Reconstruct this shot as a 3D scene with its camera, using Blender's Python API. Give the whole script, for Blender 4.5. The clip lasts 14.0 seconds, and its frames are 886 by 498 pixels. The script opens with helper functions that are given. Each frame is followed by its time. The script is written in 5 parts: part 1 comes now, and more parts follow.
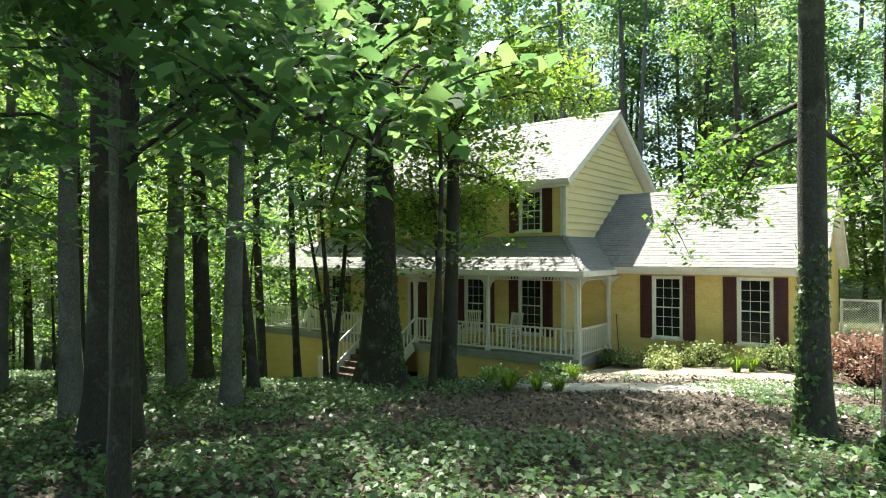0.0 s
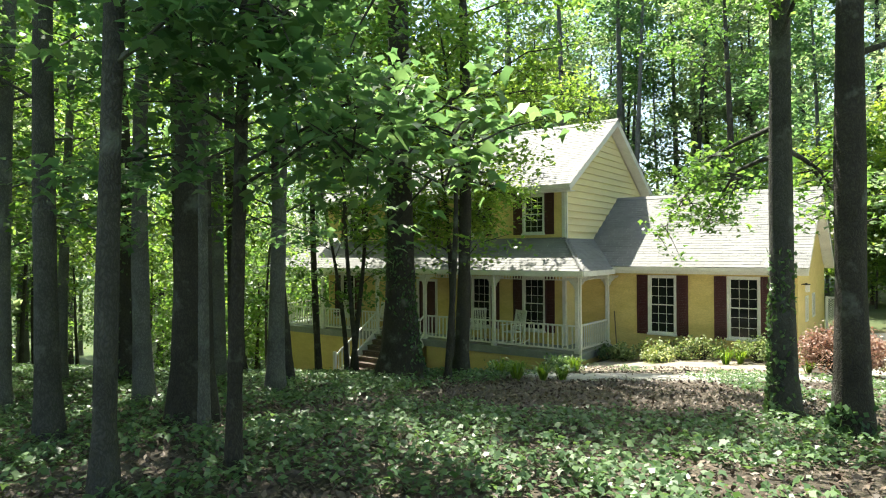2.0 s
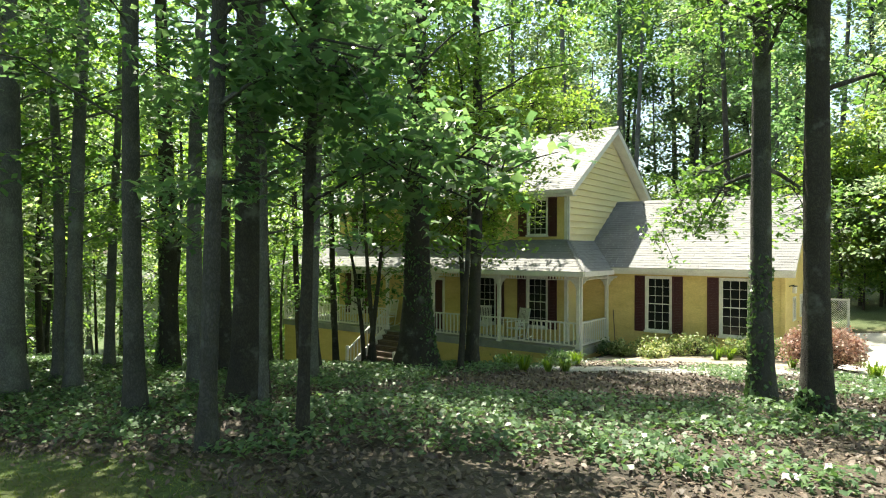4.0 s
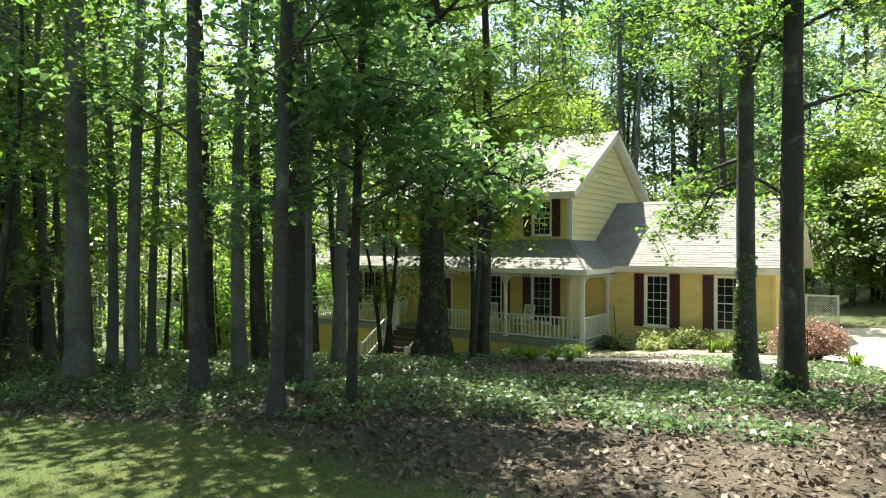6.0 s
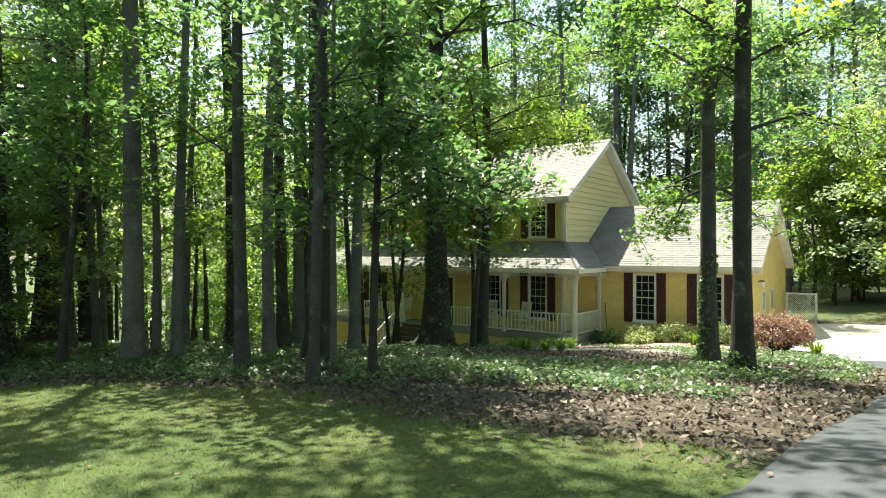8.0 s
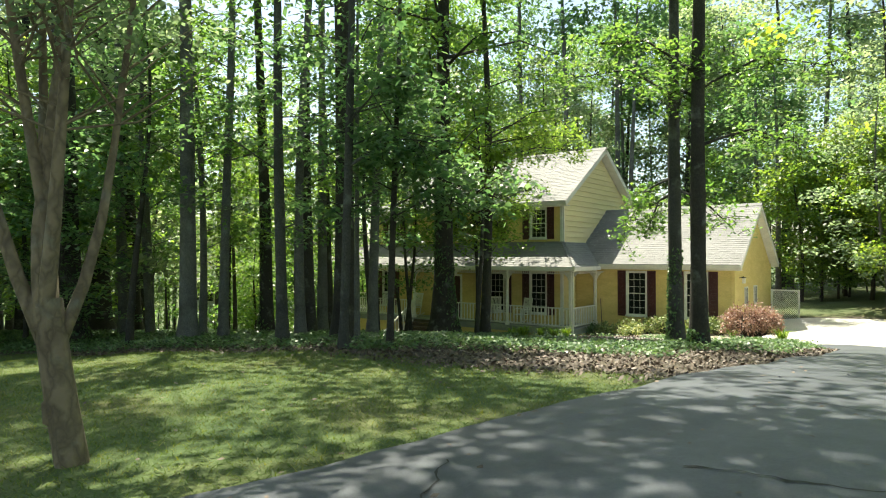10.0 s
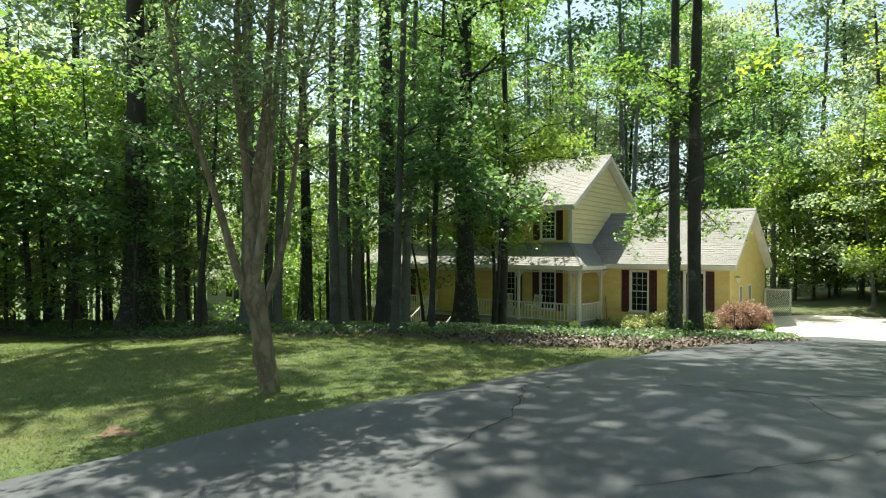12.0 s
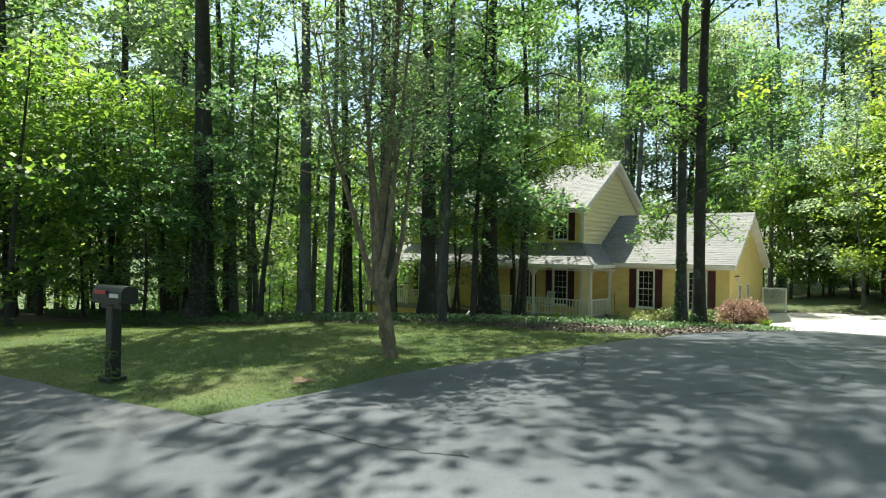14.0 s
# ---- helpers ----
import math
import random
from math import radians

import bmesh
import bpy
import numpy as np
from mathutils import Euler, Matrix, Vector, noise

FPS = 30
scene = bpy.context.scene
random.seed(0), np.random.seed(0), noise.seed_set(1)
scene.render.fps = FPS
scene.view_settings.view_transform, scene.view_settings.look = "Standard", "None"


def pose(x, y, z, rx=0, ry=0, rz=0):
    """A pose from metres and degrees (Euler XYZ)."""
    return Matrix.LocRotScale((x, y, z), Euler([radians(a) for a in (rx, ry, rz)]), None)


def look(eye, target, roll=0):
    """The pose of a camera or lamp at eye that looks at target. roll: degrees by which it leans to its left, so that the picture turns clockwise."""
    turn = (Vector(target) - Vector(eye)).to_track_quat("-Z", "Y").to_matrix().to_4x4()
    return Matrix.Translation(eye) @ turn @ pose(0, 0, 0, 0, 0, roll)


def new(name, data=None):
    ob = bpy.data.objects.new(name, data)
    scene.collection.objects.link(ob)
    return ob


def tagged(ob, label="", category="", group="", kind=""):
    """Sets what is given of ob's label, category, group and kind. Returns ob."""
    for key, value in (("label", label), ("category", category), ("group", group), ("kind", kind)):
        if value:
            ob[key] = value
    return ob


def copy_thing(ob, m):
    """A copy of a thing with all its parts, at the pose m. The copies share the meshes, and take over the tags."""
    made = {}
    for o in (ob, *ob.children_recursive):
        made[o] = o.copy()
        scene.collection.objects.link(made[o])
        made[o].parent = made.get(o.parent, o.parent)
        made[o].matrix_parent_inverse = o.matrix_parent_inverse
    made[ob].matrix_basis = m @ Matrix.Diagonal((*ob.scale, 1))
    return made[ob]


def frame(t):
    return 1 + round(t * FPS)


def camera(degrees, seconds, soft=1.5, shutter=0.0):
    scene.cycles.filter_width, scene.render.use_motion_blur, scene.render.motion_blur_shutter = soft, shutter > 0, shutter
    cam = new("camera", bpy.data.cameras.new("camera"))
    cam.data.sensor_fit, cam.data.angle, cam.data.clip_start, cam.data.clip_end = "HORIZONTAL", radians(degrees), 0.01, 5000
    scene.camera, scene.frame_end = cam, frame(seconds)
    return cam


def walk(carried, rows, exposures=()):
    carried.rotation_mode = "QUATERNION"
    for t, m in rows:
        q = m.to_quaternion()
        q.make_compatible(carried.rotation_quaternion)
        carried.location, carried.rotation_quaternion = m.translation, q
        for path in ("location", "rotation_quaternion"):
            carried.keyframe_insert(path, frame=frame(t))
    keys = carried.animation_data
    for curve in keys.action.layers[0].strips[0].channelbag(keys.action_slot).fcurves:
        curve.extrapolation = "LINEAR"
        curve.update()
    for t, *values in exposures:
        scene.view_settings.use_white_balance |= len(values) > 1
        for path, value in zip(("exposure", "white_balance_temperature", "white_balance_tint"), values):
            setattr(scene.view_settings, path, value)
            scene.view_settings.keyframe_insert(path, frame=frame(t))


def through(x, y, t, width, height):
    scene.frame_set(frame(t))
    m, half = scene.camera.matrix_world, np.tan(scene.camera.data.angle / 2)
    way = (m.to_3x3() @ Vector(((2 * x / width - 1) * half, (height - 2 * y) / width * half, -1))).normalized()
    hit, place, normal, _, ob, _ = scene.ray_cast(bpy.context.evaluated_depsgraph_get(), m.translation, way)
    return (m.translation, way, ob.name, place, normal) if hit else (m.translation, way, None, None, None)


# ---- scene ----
cam = camera(71.1, 14.0, 1.1)
PATH = [
    (0, (7.834, -16.847, 3.308), (6.629, -15.251, 3.319), -0.3),
    (0.5, (7.991, -17.143, 3.337), (6.785, -15.548, 3.347), -0.5),
    (1, (8.108, -17.458, 3.35), (6.903, -15.862, 3.361), -0.6),
    (1.5, (8.205, -17.757, 3.366), (7.004, -16.157, 3.376), -0.4),
    (2, (8.306, -18.064, 3.371), (7.106, -16.464, 3.38), -0.4),
    (2.5, (8.403, -18.326, 3.385), (7.203, -16.726, 3.394), -0.4),
    (3, (8.527, -18.643, 3.412), (7.328, -17.042, 3.42), -0.2),
    (5.3, (8.983, -19.931, 3.468), (7.787, -18.328, 3.467), 0.2),
    (5.5, (9.03, -20.046, 3.467), (7.833, -18.444, 3.468), 0.1),
    (6, (9.179, -20.382, 3.465), (7.981, -18.78, 3.465), 0.0),
    (6.5, (9.366, -20.677, 3.467), (8.169, -19.075, 3.468), 0.1),
    (7, (9.671, -21.041, 3.446), (8.47, -19.441, 3.449), 0.1),
    (7.5, (9.898, -21.348, 3.443), (8.696, -19.75, 3.446), 0.0),
    (8, (10.177, -21.782, 3.416), (8.975, -20.184, 3.423), -0.0),
    (8.2, (10.305, -21.991, 3.392), (9.104, -20.392, 3.404), 0.0),
    (10.5, (11.892, -23.996, 3.2), (10.658, -22.422, 3.222), -0.1),
    (11, (12.063, -24.562, 3.207), (10.829, -22.988, 3.229), 0.0),
    (11.5, (12.185, -25.028, 3.214), (10.953, -23.453, 3.234), 0.2),
    (12, (12.336, -25.605, 3.222), (11.104, -24.03, 3.24), 0.3),
    (12.5, (12.487, -26.176, 3.239), (11.255, -24.6, 3.254), 0.4),
    (13, (12.633, -26.74, 3.237), (11.401, -25.166, 3.251), 0.5),
    (13.5, (12.755, -27.377, 3.282), (11.525, -25.8, 3.292), 0.6),
    (14, (12.867, -27.977, 3.292), (11.635, -26.401, 3.3), 0.8),
]
walk(cam, [(t, look(eye, target, roll)) for t, eye, target, roll in PATH], [(0.0, 1.68, 6650, 4.0), (3.0, 1.65, 6850, 4.0), (6.5, 1.55, 7000, 3.0), (11.0, 1.3, 7150, 1.0), (14.0, 1.12, 6550, 0.0)])

# ---------- world and sun ----------
SUN_EL, SUN_AZ = radians(67), (-0.84, 0.54)
world = bpy.data.worlds.new("sky")
scene.world = world
world.use_nodes = True
wn = world.node_tree
sky = wn.nodes.new("ShaderNodeTexSky")
sky.sky_type = "NISHITA"
sky.sun_disc = False
sky.sun_elevation = SUN_EL
sky.sun_rotation = math.atan2(SUN_AZ[0], SUN_AZ[1])
sky.dust_density = 2.0
wn.links.new(sky.outputs[0], wn.nodes["Background"].inputs[0])
wn.nodes["Background"].inputs[1].default_value = 0.11
sun = new("sun", bpy.data.lights.new("sun", "SUN"))
sun.data.energy, sun.data.angle, sun.data.color = 5.0, radians(0.53), (1.0, 0.95, 0.86)
to_sun = Vector((SUN_AZ[0] * math.cos(SUN_EL), SUN_AZ[1] * math.cos(SUN_EL), math.sin(SUN_EL)))
sun.matrix_world = to_sun.to_track_quat("Z", "Y").to_matrix().to_4x4() @ Matrix.Translation((0, 0, 60))
rng = np.random.default_rng(7)


# ---------- materials ----------
def material(name):
    m = bpy.data.materials.new(name)
    m.use_nodes = True
    return m, m.node_tree.nodes, m.node_tree.links, m.node_tree.nodes["Principled BSDF"]


def ramp(n, l, source, stops):
    r = n.new("ShaderNodeValToRGB")
    while len(r.color_ramp.elements) < len(stops):
        r.color_ramp.elements.new(0.5)
    for e, (p, c) in zip(r.color_ramp.elements, stops):
        e.position, e.color = p, (*c, 1)
    l.new(source, r.inputs[0])
    return r.outputs[0]


def noise_tex(n, l, scale, detail=4.0, stretch=None, rough=0.6):
    t = n.new("ShaderNodeTexNoise")
    t.inputs["Scale"].default_value, t.inputs["Detail"].default_value, t.inputs["Roughness"].default_value = scale, detail, rough
    c = n.new("ShaderNodeTexCoord")
    src = c.outputs["Object"]
    if stretch:
        mp = n.new("ShaderNodeMapping")
        mp.inputs["Scale"].default_value = stretch
        l.new(src, mp.inputs[0])
        src = mp.outputs[0]
    l.new(src, t.inputs["Vector"])
    return t.outputs["Fac"]


def mix(n, l, fac, a, b, mode="MIX"):
    m = n.new("ShaderNodeMix")
    m.data_type, m.blend_type = "RGBA", mode
    for sock, v in ((m.inputs["Factor"], fac), (m.inputs["A"], a), (m.inputs["B"], b)):
        if isinstance(v, (int, float)):
            sock.default_value = v
        elif isinstance(v, tuple):
            sock.default_value = (*v, 1)
        else:
            l.new(v, sock)
    return m.outputs["Result"]


def bump(n, l, p, height, strength, distance):
    b = n.new("ShaderNodeBump")
    b.inputs["Strength"].default_value, b.inputs["Distance"].default_value = strength, distance
    l.new(height, b.inputs["Height"])
    l.new(b.outputs[0], p.inputs["Normal"])


def surface(name, dark, light, scale=6.0, rough=0.7, bump_scale=40.0, bump_by=0.15, dist=0.01, stretch=None, metal=0.0, piece=0.0):
    """A worn surface: two tones in blotches and fine grain, with relief."""
    m, n, l, p = material(name)
    big, fine = noise_tex(n, l, scale, 5, stretch), noise_tex(n, l, bump_scale, 4, stretch)
    col = ramp(n, l, big, [(0.3, dark), (0.7, light)])
    g = ramp(n, l, fine, [(0.3, (0.78, 0.78, 0.78)), (0.7, (1.1, 1.1, 1.1))])
    col = mix(n, l, 1.0, col, g, "MULTIPLY")
    if piece:
        geo = n.new("ShaderNodeNewGeometry")
        r = ramp(n, l, geo.outputs["Random Per Island"], [(0.0, (1 - piece,) * 3), (1.0, (1 + piece,) * 3)])
        col = mix(n, l, 1.0, col, r, "MULTIPLY")
    l.new(col, p.inputs["Base Color"])
    p.inputs["Roughness"].default_value, p.inputs["Metallic"].default_value = rough, metal
    bump(n, l, p, fine, bump_by, dist)
    return m


def leaf_material(name, a, b, c, through=0.52, gloss=0.42, glow=(2.9, 2.7, 1.0)):
    """Leaves: three greens by leaf, light let through from behind, a waxy face."""
    m, n, l, p = material(name)
    geo, info = n.new("ShaderNodeNewGeometry"), n.new("ShaderNodeObjectInfo")
    col = ramp(n, l, geo.outputs["Random Per Island"], [(0.0, a), (0.55, b), (1.0, c)])
    tone = ramp(n, l, info.outputs["Random"], [(0.0, (0.8, 0.86, 0.85)), (1.0, (1.15, 1.1, 1.0))])
    col = mix(n, l, 1.0, col, tone, "MULTIPLY")
    l.new(col, p.inputs["Base Color"])
    p.inputs["Roughness"].default_value = gloss
    tr = n.new("ShaderNodeBsdfTranslucent")
    l.new(mix(n, l, 1.0, col, glow, "MULTIPLY"), tr.inputs[0])
    ms = n.new("ShaderNodeMixShader")
    ms.inputs[0].default_value = through
    l.new(p.outputs[0], ms.inputs[1])
    l.new(tr.outputs[0], ms.inputs[2])
    l.new(ms.outputs[0], n["Material Output"].inputs[0])
    return m


def bark_material(name, dark, light, ridge=9.0):
    m, n, l, p = material(name)
    v = n.new("ShaderNodeTexVoronoi")
    v.feature = "DISTANCE_TO_EDGE"
    v.inputs["Scale"].default_value = ridge
    c, mp = n.new("ShaderNodeTexCoord"), n.new("ShaderNodeMapping")
    mp.inputs["Scale"].default_value = (2.3, 2.3, 0.62)
    wob = n.new("ShaderNodeTexNoise")
    wob.inputs["Scale"].default_value, wob.inputs["Detail"].default_value = 7.0, 3.0
    l.new(c.outputs["Object"], wob.inputs["Vector"])
    shift = mix(n, l, 0.16, c.outputs["Object"], wob.outputs["Color"], "ADD")
    l.new(shift, mp.inputs[0])
    l.new(mp.outputs[0], v.inputs["Vector"])
    big = noise_tex(n, l, 1.6, 5)
    fine = noise_tex(n, l, 30, 5, (1, 1, 0.4))
    col = ramp(n, l, big, [(0.3, dark), (0.72, light)])
    col = mix(n, l, 1.0, col, ramp(n, l, v.outputs["Distance"], [(0.0, (0.62, 0.62, 0.62)), (0.25, (1.08, 1.08, 1.08))]), "MULTIPLY")
    moss = ramp(n, l, noise_tex(n, l, 3.1, 4), [(0.56, (0, 0, 0)), (0.7, (0.5, 0.5, 0.5))])
    col = mix(n, l, moss, col, (0.22, 0.24, 0.21))
    l.new(col, p.inputs["Base Color"])
    p.inputs["Roughness"].default_value = 0.95
    h = mix(n, l, 0.35, ramp(n, l, v.outputs["Distance"], [(0.0, (0, 0, 0)), (0.3, (1, 1, 1))]), fine)
    bump(n, l, p, h, 0.6, 0.02)
    return m


LEAF = leaf_material("leaf_broad", (0.052, 0.108, 0.036), (0.086, 0.155, 0.05), (0.14, 0.21, 0.072), 0.56, 0.36, (2.5, 2.5, 1.35))
# Lighter copy of LEAF, with a sunlit look put into its colour.
LEAF_SUN = leaf_material("leaf_sunlit", (0.075, 0.14, 0.038), (0.112, 0.182, 0.05), (0.18, 0.24, 0.075), 0.58, 0.36, (2.5, 2.5, 1.3))
LEAF_COOL = leaf_material("leaf_cool", (0.055, 0.115, 0.062), (0.084, 0.158, 0.08), (0.13, 0.205, 0.108), 0.54, 0.34, (2.5, 2.4, 1.6))
# Paler and bluer: far haze put into the leaf colour; the lawn tree shares it.
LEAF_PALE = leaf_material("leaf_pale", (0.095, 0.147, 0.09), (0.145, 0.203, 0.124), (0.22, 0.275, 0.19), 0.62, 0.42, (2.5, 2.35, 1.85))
# Brighter, yellower greens: sunlight from behind put into the leaf colour.
LEAF_BACKLIT = leaf_material("leaf_backlit", (0.098, 0.175, 0.038), (0.145, 0.222, 0.05), (0.23, 0.285, 0.076), 0.58, 0.4, (2.5, 2.3, 1.15))
IVY = leaf_material("leaf_ivy", (0.042, 0.088, 0.04), (0.078, 0.145, 0.064), (0.135, 0.215, 0.1), 0.28, 0.42, (2.2, 2.2, 1.3))
AZALEA = leaf_material("leaf_azalea", (0.1, 0.16, 0.055), (0.2, 0.25, 0.1), (0.42, 0.42, 0.26), 0.3, 0.5, (2.0, 2.0, 1.3))
MAPLE = leaf_material("leaf_red_maple", (0.24, 0.12, 0.095), (0.34, 0.2, 0.165), (0.46, 0.34, 0.29), 0.3, 0.5, (1.5, 1.3, 1.1))
BLADE = leaf_material("leaf_blade", (0.07, 0.13, 0.025), (0.12, 0.2, 0.035), (0.2, 0.28, 0.05), 0.35)
GRASS = leaf_material("grass_blade", (0.05, 0.092, 0.026), (0.078, 0.122, 0.034), (0.135, 0.145, 0.052), 0.38, 0.6)
LITTER = surface("dead_leaf", (0.064, 0.045, 0.034), (0.175, 0.128, 0.097), 20, 0.6, 60, 0.2, 0.003, None, 0, 0.5)
BARK = bark_material("bark_grey", (0.08, 0.08, 0.073), (0.215, 0.212, 0.195), 19)
BARK_MID = bark_material("bark_mid_grey", (0.046, 0.045, 0.041), (0.115, 0.113, 0.104), 19)
BARK_DARK = bark_material("bark_dark", (0.032, 0.028, 0.023), (0.075, 0.067, 0.054), 19)
BARK_OAK = bark_material("bark_oak", (0.024, 0.02, 0.016), (0.06, 0.052, 0.042), 13)
BARK_PALE = bark_material("bark_smooth_tan", (0.165, 0.125, 0.083), (0.29, 0.228, 0.152), 5)
YELLOW = surface("painted_brick_yellow", (0.62, 0.47, 0.17), (0.74, 0.58, 0.24), 1.3, 0.6, 18, 0.3, 0.008, (1, 1, 3))
CREAM = surface("siding_cream", (0.74, 0.63, 0.34), (0.82, 0.72, 0.43), 1.1, 0.5, 30, 0.12, 0.004, (0.3, 0.3, 2), 0, 0.03)
WHITE = surface("white_paint", (0.66, 0.65, 0.6), (0.8, 0.79, 0.74), 3, 0.45, 40, 0.1, 0.003)
MAROON = surface("maroon_paint", (0.055, 0.013, 0.016), (0.08, 0.019, 0.022), 3, 0.45, 30, 0.15, 0.004)
SHINGLE = surface("grey_shingle", (0.15, 0.15, 0.149), (0.21, 0.209, 0.206), 0.8, 0.72, 70, 0.4, 0.005, None, 0, 0.09)
DECKPAINT = surface("grey_deck_paint", (0.2, 0.22, 0.21), (0.34, 0.35, 0.33), 2, 0.6, 25, 0.2, 0.004)
STEPWOOD = surface("dark_step_wood", (0.06, 0.04, 0.03), (0.12, 0.08, 0.06), 4, 0.7, 25, 0.3, 0.005)
IRON = surface("black_metal", (0.009, 0.01, 0.011), (0.02, 0.022, 0.024), 6, 0.4, 50, 0.1, 0.002)
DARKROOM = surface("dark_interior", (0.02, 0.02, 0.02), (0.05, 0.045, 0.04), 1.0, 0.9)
RED = surface("red_plastic", (0.4, 0.03, 0.03), (0.5, 0.05, 0.05), 5, 0.4)
CONCRETE = surface("concrete", (0.08, 0.083, 0.09), (0.14, 0.142, 0.148), 1.5, 0.9, 50, 0.4, 0.004)
PAVING = surface("pale_paving", (0.34, 0.32, 0.28), (0.5, 0.47, 0.43), 1.5, 0.9, 50, 0.4, 0.004)
COURT = surface("pale_concrete", (0.42, 0.4, 0.36), (0.56, 0.54, 0.5), 0.8, 0.9, 50, 0.4, 0.004)
MULCH = surface("dry_pine_straw", (0.2, 0.165, 0.125), (0.4, 0.35, 0.28), 3.0, 0.95, 45, 0.6, 0.02)
EARTH = surface("red_earth", (0.12, 0.075, 0.05), (0.22, 0.14, 0.095), 9, 0.95, 60, 0.5, 0.01)
CRACK = surface("crack_fill", (0.02, 0.02, 0.02), (0.05, 0.05, 0.045), 8, 0.95)
GLASS, _n, _l, _p = material("window_glass")
_p.inputs["Base Color"].default_value = (0.012, 0.014, 0.014, 1)
_p.inputs["Roughness"].default_value = 0.05
_p.inputs["Specular IOR Level"].default_value = 0.35


def asphalt_material():
    m, n, l, p = material("old_asphalt")
    big, fine, spot = noise_tex(n, l, 0.35, 6), noise_tex(n, l, 55, 5, None, 0.8), noise_tex(n, l, 2.2, 7, None, 0.78)
    col = ramp(n, l, big, [(0.3, (0.053, 0.061, 0.075)), (0.7, (0.092, 0.103, 0.122))])
    col = mix(n, l, 1.0, col, ramp(n, l, spot, [(0.28, (0.62, 0.62, 0.63)), (0.72, (1.25, 1.25, 1.23))]), "MULTIPLY")
    col = mix(n, l, 1.0, col, ramp(n, l, fine, [(0.3, (0.7, 0.7, 0.7)), (0.7, (1.25, 1.25, 1.25))]), "MULTIPLY")
    l.new(col, p.inputs["Base Color"])
    p.inputs["Roughness"].default_value = 0.58
    bump(n, l, p, fine, 0.4, 0.006)
    return m


def ground_material():
    """Grass south of a wavering line, leaf mould and soil north of it."""
    m, n, l, p = material("ground_soil_and_lawn")
    c, sep = n.new("ShaderNodeTexCoord"), n.new("ShaderNodeSeparateXYZ")
    l.new(c.outputs["Object"], sep.inputs[0])

    def calc(op, a, b):
        q = n.new("ShaderNodeMath")
        q.operation = op
        for s, v in zip(q.inputs, (a, b)):
            if isinstance(v, (int, float)):
                s.default_value = v
            else:
                l.new(v, s)
        return q.outputs[0]

    x, y = sep.outputs["X"], sep.outputs["Y"]
    left = calc("ADD", calc("MULTIPLY", x, 0.33), -17.3)
    right = calc("ADD", calc("MULTIPLY", x, -0.05), -16.0)
    edge = calc("MINIMUM", left, right)
    wav = calc("MULTIPLY", calc("SUBTRACT", noise_tex(n, l, 0.9, 5), 0.5), 2.6)
    fac = ramp(n, l, calc("ADD", calc("SUBTRACT", edge, y), wav), [(0.0, (0, 0, 0)), (0.45, (1, 1, 1))])
    far_left = calc("ADD", calc("SUBTRACT", -16.5, x), calc("MULTIPLY", wav, 1.2))
    fac = mix(n, l, ramp(n, l, far_left, [(0.0, (0, 0, 0)), (0.6, (1, 1, 1))]), fac, (1.0, 1.0, 1.0))
    back = calc("ADD", calc("SUBTRACT", y, 9.3), wav)
    fac = mix(n, l, ramp(n, l, back, [(0.0, (0, 0, 0)), (0.6, (0.75, 0.75, 0.75))]), fac, (1.0, 1.0, 1.0))
    soil = ramp(n, l, noise_tex(n, l, 0.7, 8), [(0.3, (0.032, 0.027, 0.02)), (0.5, (0.065, 0.052, 0.04)), (0.72, (0.13, 0.105, 0.082))])
    soil = mix(n, l, 1.0, soil, ramp(n, l, noise_tex(n, l, 26, 5), [(0.3, (0.5, 0.5, 0.5)), (0.7, (1.5, 1.5, 1.45))]), "MULTIPLY")
    lawn = ramp(n, l, noise_tex(n, l, 0.55, 7), [(0.28, (0.042, 0.078, 0.022)), (0.5, (0.07, 0.105, 0.03)), (0.75, (0.115, 0.112, 0.042))])
    lawn = mix(n, l, 1.0, lawn, ramp(n, l, noise_tex(n, l, 40, 4), [(0.3, (0.78, 0.78, 0.78)), (0.7, (1.2, 1.2, 1.18))]), "MULTIPLY")
    l.new(mix(n, l, fac, soil, lawn), p.inputs["Base Color"])
    p.inputs["Roughness"].default_value = 0.95
    bump(n, l, p, noise_tex(n, l, 18, 6), 0.7, 0.05)
    return m


ASPHALT, SOIL = asphalt_material(), ground_material()


# ---------- mesh helpers ----------
def part(name, bm, mat, parent=None, label="", smooth=False):
    me = bpy.data.meshes.new(name)
    bmesh.ops.recalc_face_normals(bm, faces=bm.faces[:])
    bm.to_mesh(me)
    bm.free()
    me.materials.append(mat)
    if smooth:
        me.shade_smooth()
    ob = new(name, me)
    ob.parent = parent
    if label:
        tagged(ob, label)
    return ob


def raw(name, verts, faces, mat, parent=None, label="", smooth=False):
    me = bpy.data.meshes.new(name)
    me.from_pydata([tuple(v) for v in verts], [], faces)
    me.materials.append(mat)
    if smooth:
        me.shade_smooth()
    ob = new(name, me)
    ob.parent = parent
    if label:
        tagged(ob, label)
    return ob


def thing(name, label, category, group="", kind="", at=(0, 0, 0)):
    ob = new(name)
    ob.location = at
    return tagged(ob, label, category, group, kind)


